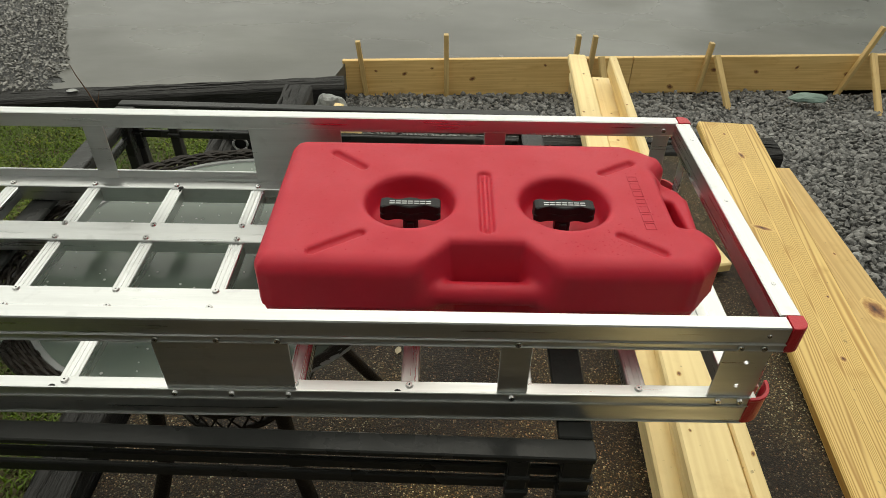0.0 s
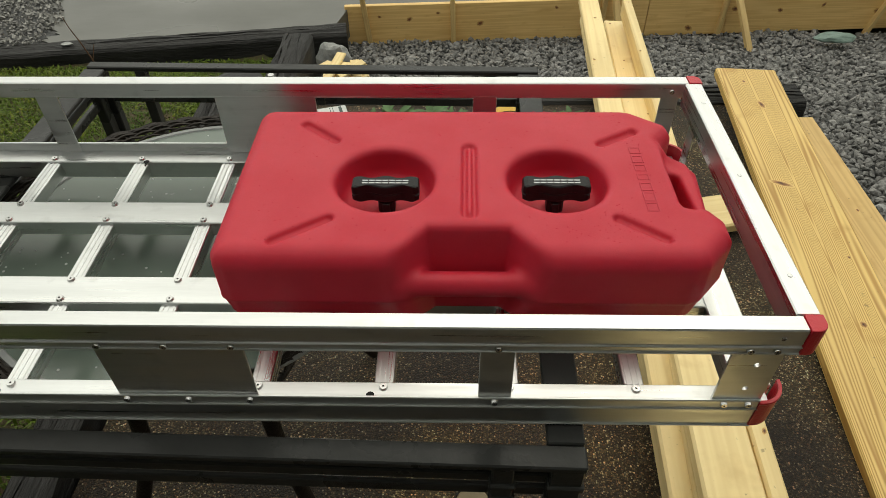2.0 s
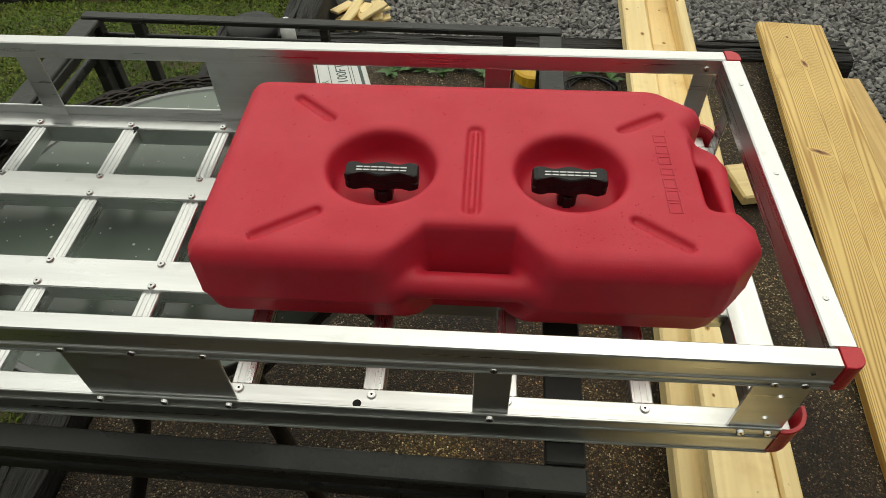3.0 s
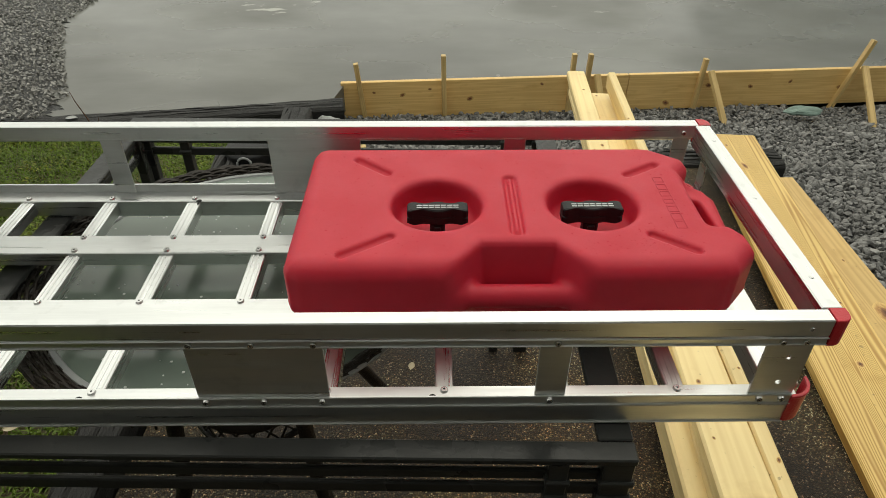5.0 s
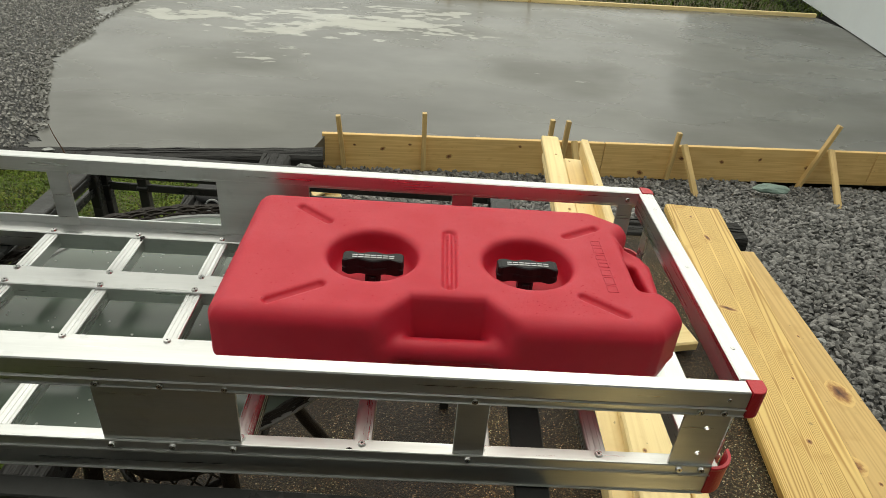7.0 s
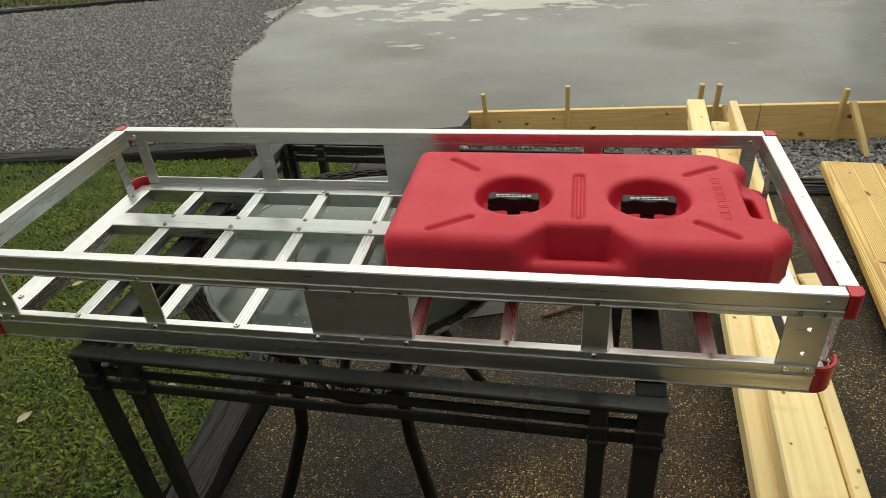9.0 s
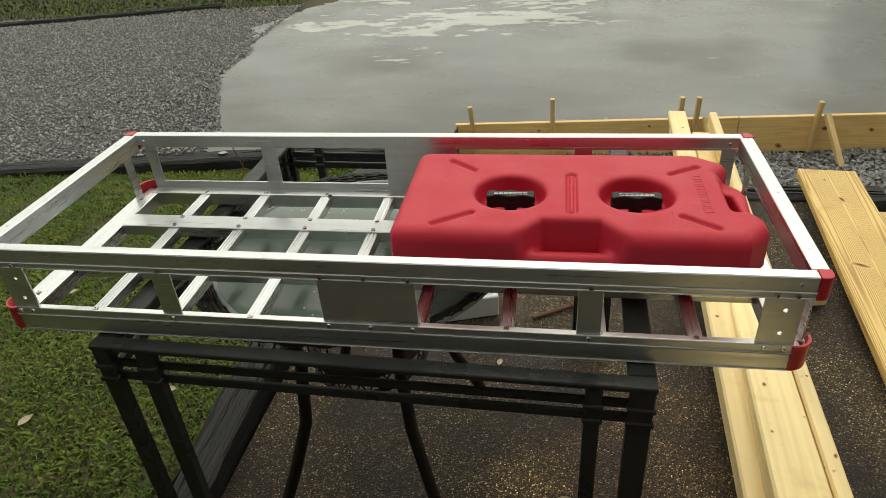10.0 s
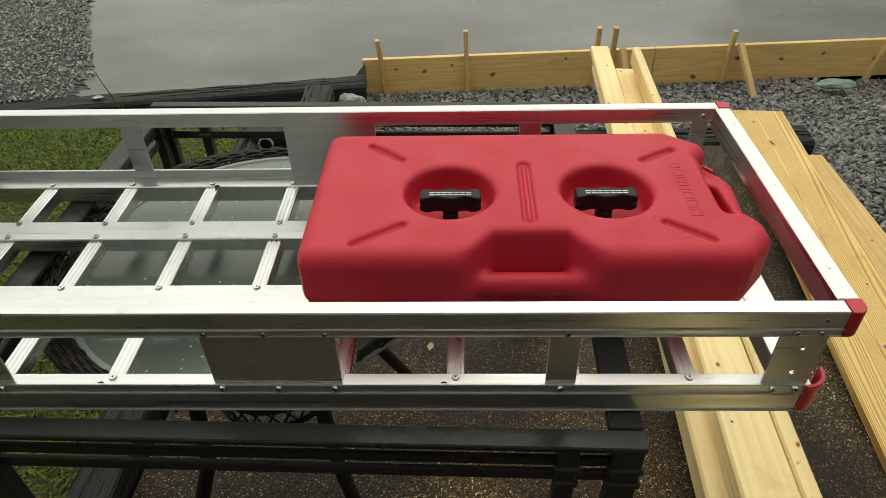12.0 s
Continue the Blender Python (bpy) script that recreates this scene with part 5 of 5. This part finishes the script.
rock("stone", -0.585, 3.65, -0.665, 0.11, 0.06, 0.115, PALE_STONE, "pale grey stone lying at the end of the timber", 2)
rock("stone", 2.90, 4.02, -0.70, 0.14, 0.06, 0.03, GREEN_STONE, "flat greenish stone lying on the gravel", 5)
rock("stone", 2.18, 1.93, -0.515, 0.03, 0.025, 0.02, PALE_STONE, "small white stone among the gravel", 8)
rng = random.Random(11)
for k in range(14):
    a, L = (rng.uniform(0, 6.3), rng.uniform(0.10, 0.18)) if k < 8 else (rng.uniform(0.6, 2.4), rng.uniform(0.16, 0.26))
    x, y = -0.54 + rng.uniform(-0.08, 0.14) - 0.5 * L * math.cos(a), 3.32 + rng.uniform(-0.08, 0.10) - 0.5 * L * math.sin(a)
    z = gravel_z(x, y) + 0.035 + 0.0075 * k
    plank("wood_scrap", (x, y, z), (x + L * math.cos(a), y + L * math.sin(a), z + rng.uniform(-0.03, 0.05)), 0.062, 0.018, "pale pine scrap lying on the gravel", "offcut", 0, k, "wood scraps")
# bare twig beside the timber
TWIG = Vector((-2.10, 3.46, -0.62))
bm = bmesh.new()
pts = [(TWIG.x + u, TWIG.y, TWIG.z + v) for u, v in ((0.0, -0.12), (0.0, 0.04), (-0.035, 0.16), (-0.07, 0.26), (-0.085, 0.33))]
add_tube(bm, pts, 0.004, 6, radii=[0.006, 0.005, 0.004, 0.003, 0.0015])
add_tube(bm, [pts[1], (TWIG.x + 0.03, TWIG.y, TWIG.z + 0.11), (TWIG.x + 0.045, TWIG.y, TWIG.z + 0.15)], 0.003, 5, radii=[0.004, 0.003, 0.001])
tagged(part("twig", bm, RUST, None), "thin bare twig standing beside the black timber", "twig")


# ---- rain beads on the can ----
def scatter_drops():
    rng = np.random.default_rng(4)
    me = bpy.data.meshes.new("rain_drops")
    unit = [(math.cos(t), math.sin(t), 0) for t in np.linspace(0, 2 * math.pi, 7, endpoint=False)]
    verts, faces = [], []
    top = CAN_AT.z + CAN_H
    for k in range(420):
        x, y = rng.uniform(-0.03, 0.53), rng.uniform(0.135, 0.42)
        if k % 5 == 0:
            x, y = rng.normal(0.42, 0.05), rng.normal(0.16, 0.025)
        if min(math.hypot(x - 0.142, y - 0.259), math.hypot(x - 0.368, y - 0.259)) < 0.085 or (0.19 < x < 0.32 and y < 0.2) or y < 0.135 or x > 0.5:
            continue
        r = rng.uniform(0.0006, 0.0014)
        n = len(verts)
        verts += [(x + r * u, y + r * v, top - 0.0002) for u, v, _ in unit] + [(x + 0.6 * r * u, y + 0.6 * r * v, top + 0.25 * r) for u, v, _ in unit] + [(x, y, top + 0.32 * r)]
        for i in range(7):
            j = (i + 1) % 7
            faces += [(n + i, n + j, n + 7 + j, n + 7 + i), (n + 7 + i, n + 7 + j, n + 14)]
    me.from_pydata([Vector(v) - CAN_AT for v in verts], [], faces)
    me.update()
    return link_mesh("rain_beading", me, WATER, can, "rain drops in opaque red gloss, coloured like the can beneath", True)


# opaque gloss: the red seen through clear drops is put into their colour
WATER = bpy.data.materials.new("water_on_red")
WATER.use_nodes = True
_w = WATER.node_tree.nodes["Principled BSDF"]
_w.inputs["Base Color"].default_value = (0.50, 0.020, 0.043, 1)
_w.inputs["Roughness"].default_value, _w.inputs["IOR"].default_value = 0.06, 1.33
scatter_drops()["kind"] = "stuff"


# ---- loose stones and grass ----
def big_mesh(name, verts, faces, mat, smooth=False):
    me = bpy.data.meshes.new(name)
    n, k = faces.shape
    me.vertices.add(len(verts))
    me.vertices.foreach_set("co", verts.astype(np.float32).ravel())
    me.loops.add(n * k)
    me.loops.foreach_set("vertex_index", faces.astype(np.int32).ravel())
    me.polygons.add(n)
    me.polygons.foreach_set("loop_start", np.arange(0, n * k, k, dtype=np.int32))
    me.update(calc_edges=True)
    return link_mesh(name, me, mat, None, "", smooth)


def stones(name, spots, size, label, coarse=False, mat=STONE):
    """Angular crushed stones, each a squashed and tumbled solid, at spots of (x, y, z)."""
    bm = bmesh.new()
    if coarse:
        bmesh.ops.create_cube(bm, size=1.25)
    else:
        bmesh.ops.create_icosphere(bm, subdivisions=1, radius=1)
    bmesh.ops.triangulate(bm, faces=bm.faces[:])
    base = np.array([v.co[:] for v in bm.verts])
    tri = np.array([[v.index for v in f.verts] for f in bm.faces])
    bm.free()
    rng = np.random.default_rng(len(spots))
    n = len(spots)
    shape = base[None] * rng.uniform(0.62, 1.25, (n, len(base), 1))
    shape = shape * (rng.uniform(0.6, 1.0, (n, 1, 3)) * np.array([1.15, 0.85, 0.6])) * (size * rng.uniform(0.5, 1.25, (n, 1, 1)))
    q = rng.normal(size=(n, 4)) * np.array([1.0, 0.35, 0.35, 1.0])
    q /= np.linalg.norm(q, axis=1)[:, None]
    w, x, y, z = q.T
    R = np.stack([1 - 2 * (y * y + z * z), 2 * (x * y - w * z), 2 * (x * z + w * y), 2 * (x * y + w * z), 1 - 2 * (x * x + z * z), 2 * (y * z - w * x), 2 * (x * z - w * y), 2 * (y * z + w * x), 1 - 2 * (x * x + y * y)], 1).reshape(n, 3, 3)
    pts = np.einsum("nij,nkj->nki", R, shape) + np.asarray(spots)[:, None, :]
    faces = (tri[None] + (np.arange(n) * len(base))[:, None, None]).reshape(-1, 3)
    ob = big_mesh(name, pts.reshape(-1, 3), faces, mat)
    return tagged(ob, label, "gravel", kind="stuff")


def jitter_grid(x0, x1, y0, y1, d, keep, height, seed, lift):
    rng = np.random.default_rng(seed)
    out = []
    for x in np.arange(x0, x1, d):
        for y in np.arange(y0, y1, d):
            u, v = x + rng.uniform(-0.5, 0.5) * d, y + rng.uniform(-0.5, 0.5) * d
            if keep(u, v):
                out.append((u, v, height(u, v) + rng.uniform(0, lift)))
    return out


near = lambda x, y: in_gravel(x, y) and not (x < PX1 + 0.1 and y < PY1 + 0.17) and y < 4.12 + (x + 0.56) * 0.066
stones("gravel", jitter_grid(-0.62, 4.6, 0.5, 4.5, 0.027, near, gravel_z, 1, 0.018), 0.028, "loose grey crushed stone below the pad")
stones("gravel", jitter_grid(4.6, 6.2, 1.6, 4.5, 0.05, near, gravel_z, 2, 0.014), 0.03, "loose grey crushed stone below the pad", True)
row = lambda x, y: in_drive(x, y) and y < 8.08 + (x + 8.4) * 0.117 and not (x > -2.50 - 0.72 * max(0, min(1, (y - 3.95) / 1.6)) - (0.12 if y > 6.5 else 0))
stones("gravel", jitter_grid(-9.0, -2.2, 2.6, 8.9, 0.032, row, lambda x, y: drive_z(x, y) + (0.02 if x > -3.4 else 0), 3, 0.012), 0.020, "loose grey gravel on the drive", True, STONE_PALE)


def lawn(spots, height, width, seed):
    """Short grass: bent blades of three faces each."""
    rng = np.random.default_rng(seed)
    p = np.asarray(spots)
    n = len(p)
    a = rng.uniform(0, 2 * np.pi, n)
    h = height * rng.uniform(0.45, 1.2, n)
    w = width * rng.uniform(0.6, 1.4, n)
    lean = h * rng.uniform(0.5, 2.0, n)
    b = a + rng.uniform(-0.8, 0.8, n) + np.pi / 2
    side = np.stack([np.cos(a), np.sin(a), 0 * a], 1) * w[:, None] * 0.5
    fall = np.stack([np.cos(b), np.sin(b), 0 * b], 1)
    up = np.array([0, 0, 1.0])
    mid = p + up * (0.62 * h)[:, None] + fall * (0.35 * lean)[:, None]
    tip = p + up * (0.85 * h)[:, None] + fall * lean[:, None]
    v = np.stack([p - side, p + side, mid - side * 0.8, mid + side * 0.8, tip], 1).reshape(-1, 3)
    f = np.array([[0, 1, 3], [0, 3, 2], [2, 3, 4]])
    faces = (f[None] + (np.arange(n) * 5)[:, None, None]).reshape(-1, 3)
    return v, faces


def on_lawn(x, y):
    return x < -0.72 + (0.0 if y < 2.1 else -0.12) and y < tie_y(x) - 0.1 and (noise.noise(Vector((x * 1.9, y * 1.9, 7))) > -0.46 or noise.noise(Vector((x * 170, y * 170, 2))) > 0.12)


gv, gf = lawn(jitter_grid(-3.6, -0.66, -0.9, 4.0, 0.0125, on_lawn, lambda x, y: ground_z(x, y), 6, 0.004), 0.025, 0.0068, 7)
tagged(big_mesh("grass", gv, gf, GRASS), "short wet green lawn grass with bare patches", "grass", kind="stuff")
clover_patch = lambda x, y: on_lawn(x, y) and noise.noise(Vector((x * 3.1, y * 3.1, 17))) > -0.08
gv, gf = lawn(jitter_grid(-3.2, -0.66, -0.9, 3.6, 0.021, clover_patch, lambda x, y: ground_z(x, y) + 0.010, 26, 0.012), 0.014, 0.013, 27)
tagged(big_mesh("grass", gv, gf, CLOVER), "low broad-leaved clover growing through the lawn", "grass", kind="stuff")
gv, gf = lawn(jitter_grid(-6.5, -3.6, -0.9, 3.6, 0.022, on_lawn, lambda x, y: ground_z(x, y), 16, 0.004), 0.045, 0.009, 17)
tagged(big_mesh("grass", gv, gf, GRASS), "short wet green lawn grass beside the pad", "grass", kind="stuff")
grass_y = lambda x: 8.04 + (x + 8.4) * 0.117
far_lawn = lambda x, y: y > grass_y(x) and not (-3.4 < x < 7 and y < 9.9)
gv, gf = lawn(jitter_grid(-14, 7, 7.3, 11.5, 0.05, far_lawn, lambda x, y: SLAB_Z - 0.02, 8, 0.004), 0.07, 0.02, 9)
tagged(big_mesh("grass", gv, gf, GRASS), "green grass strip beyond the gravel drive", "grass", kind="stuff")
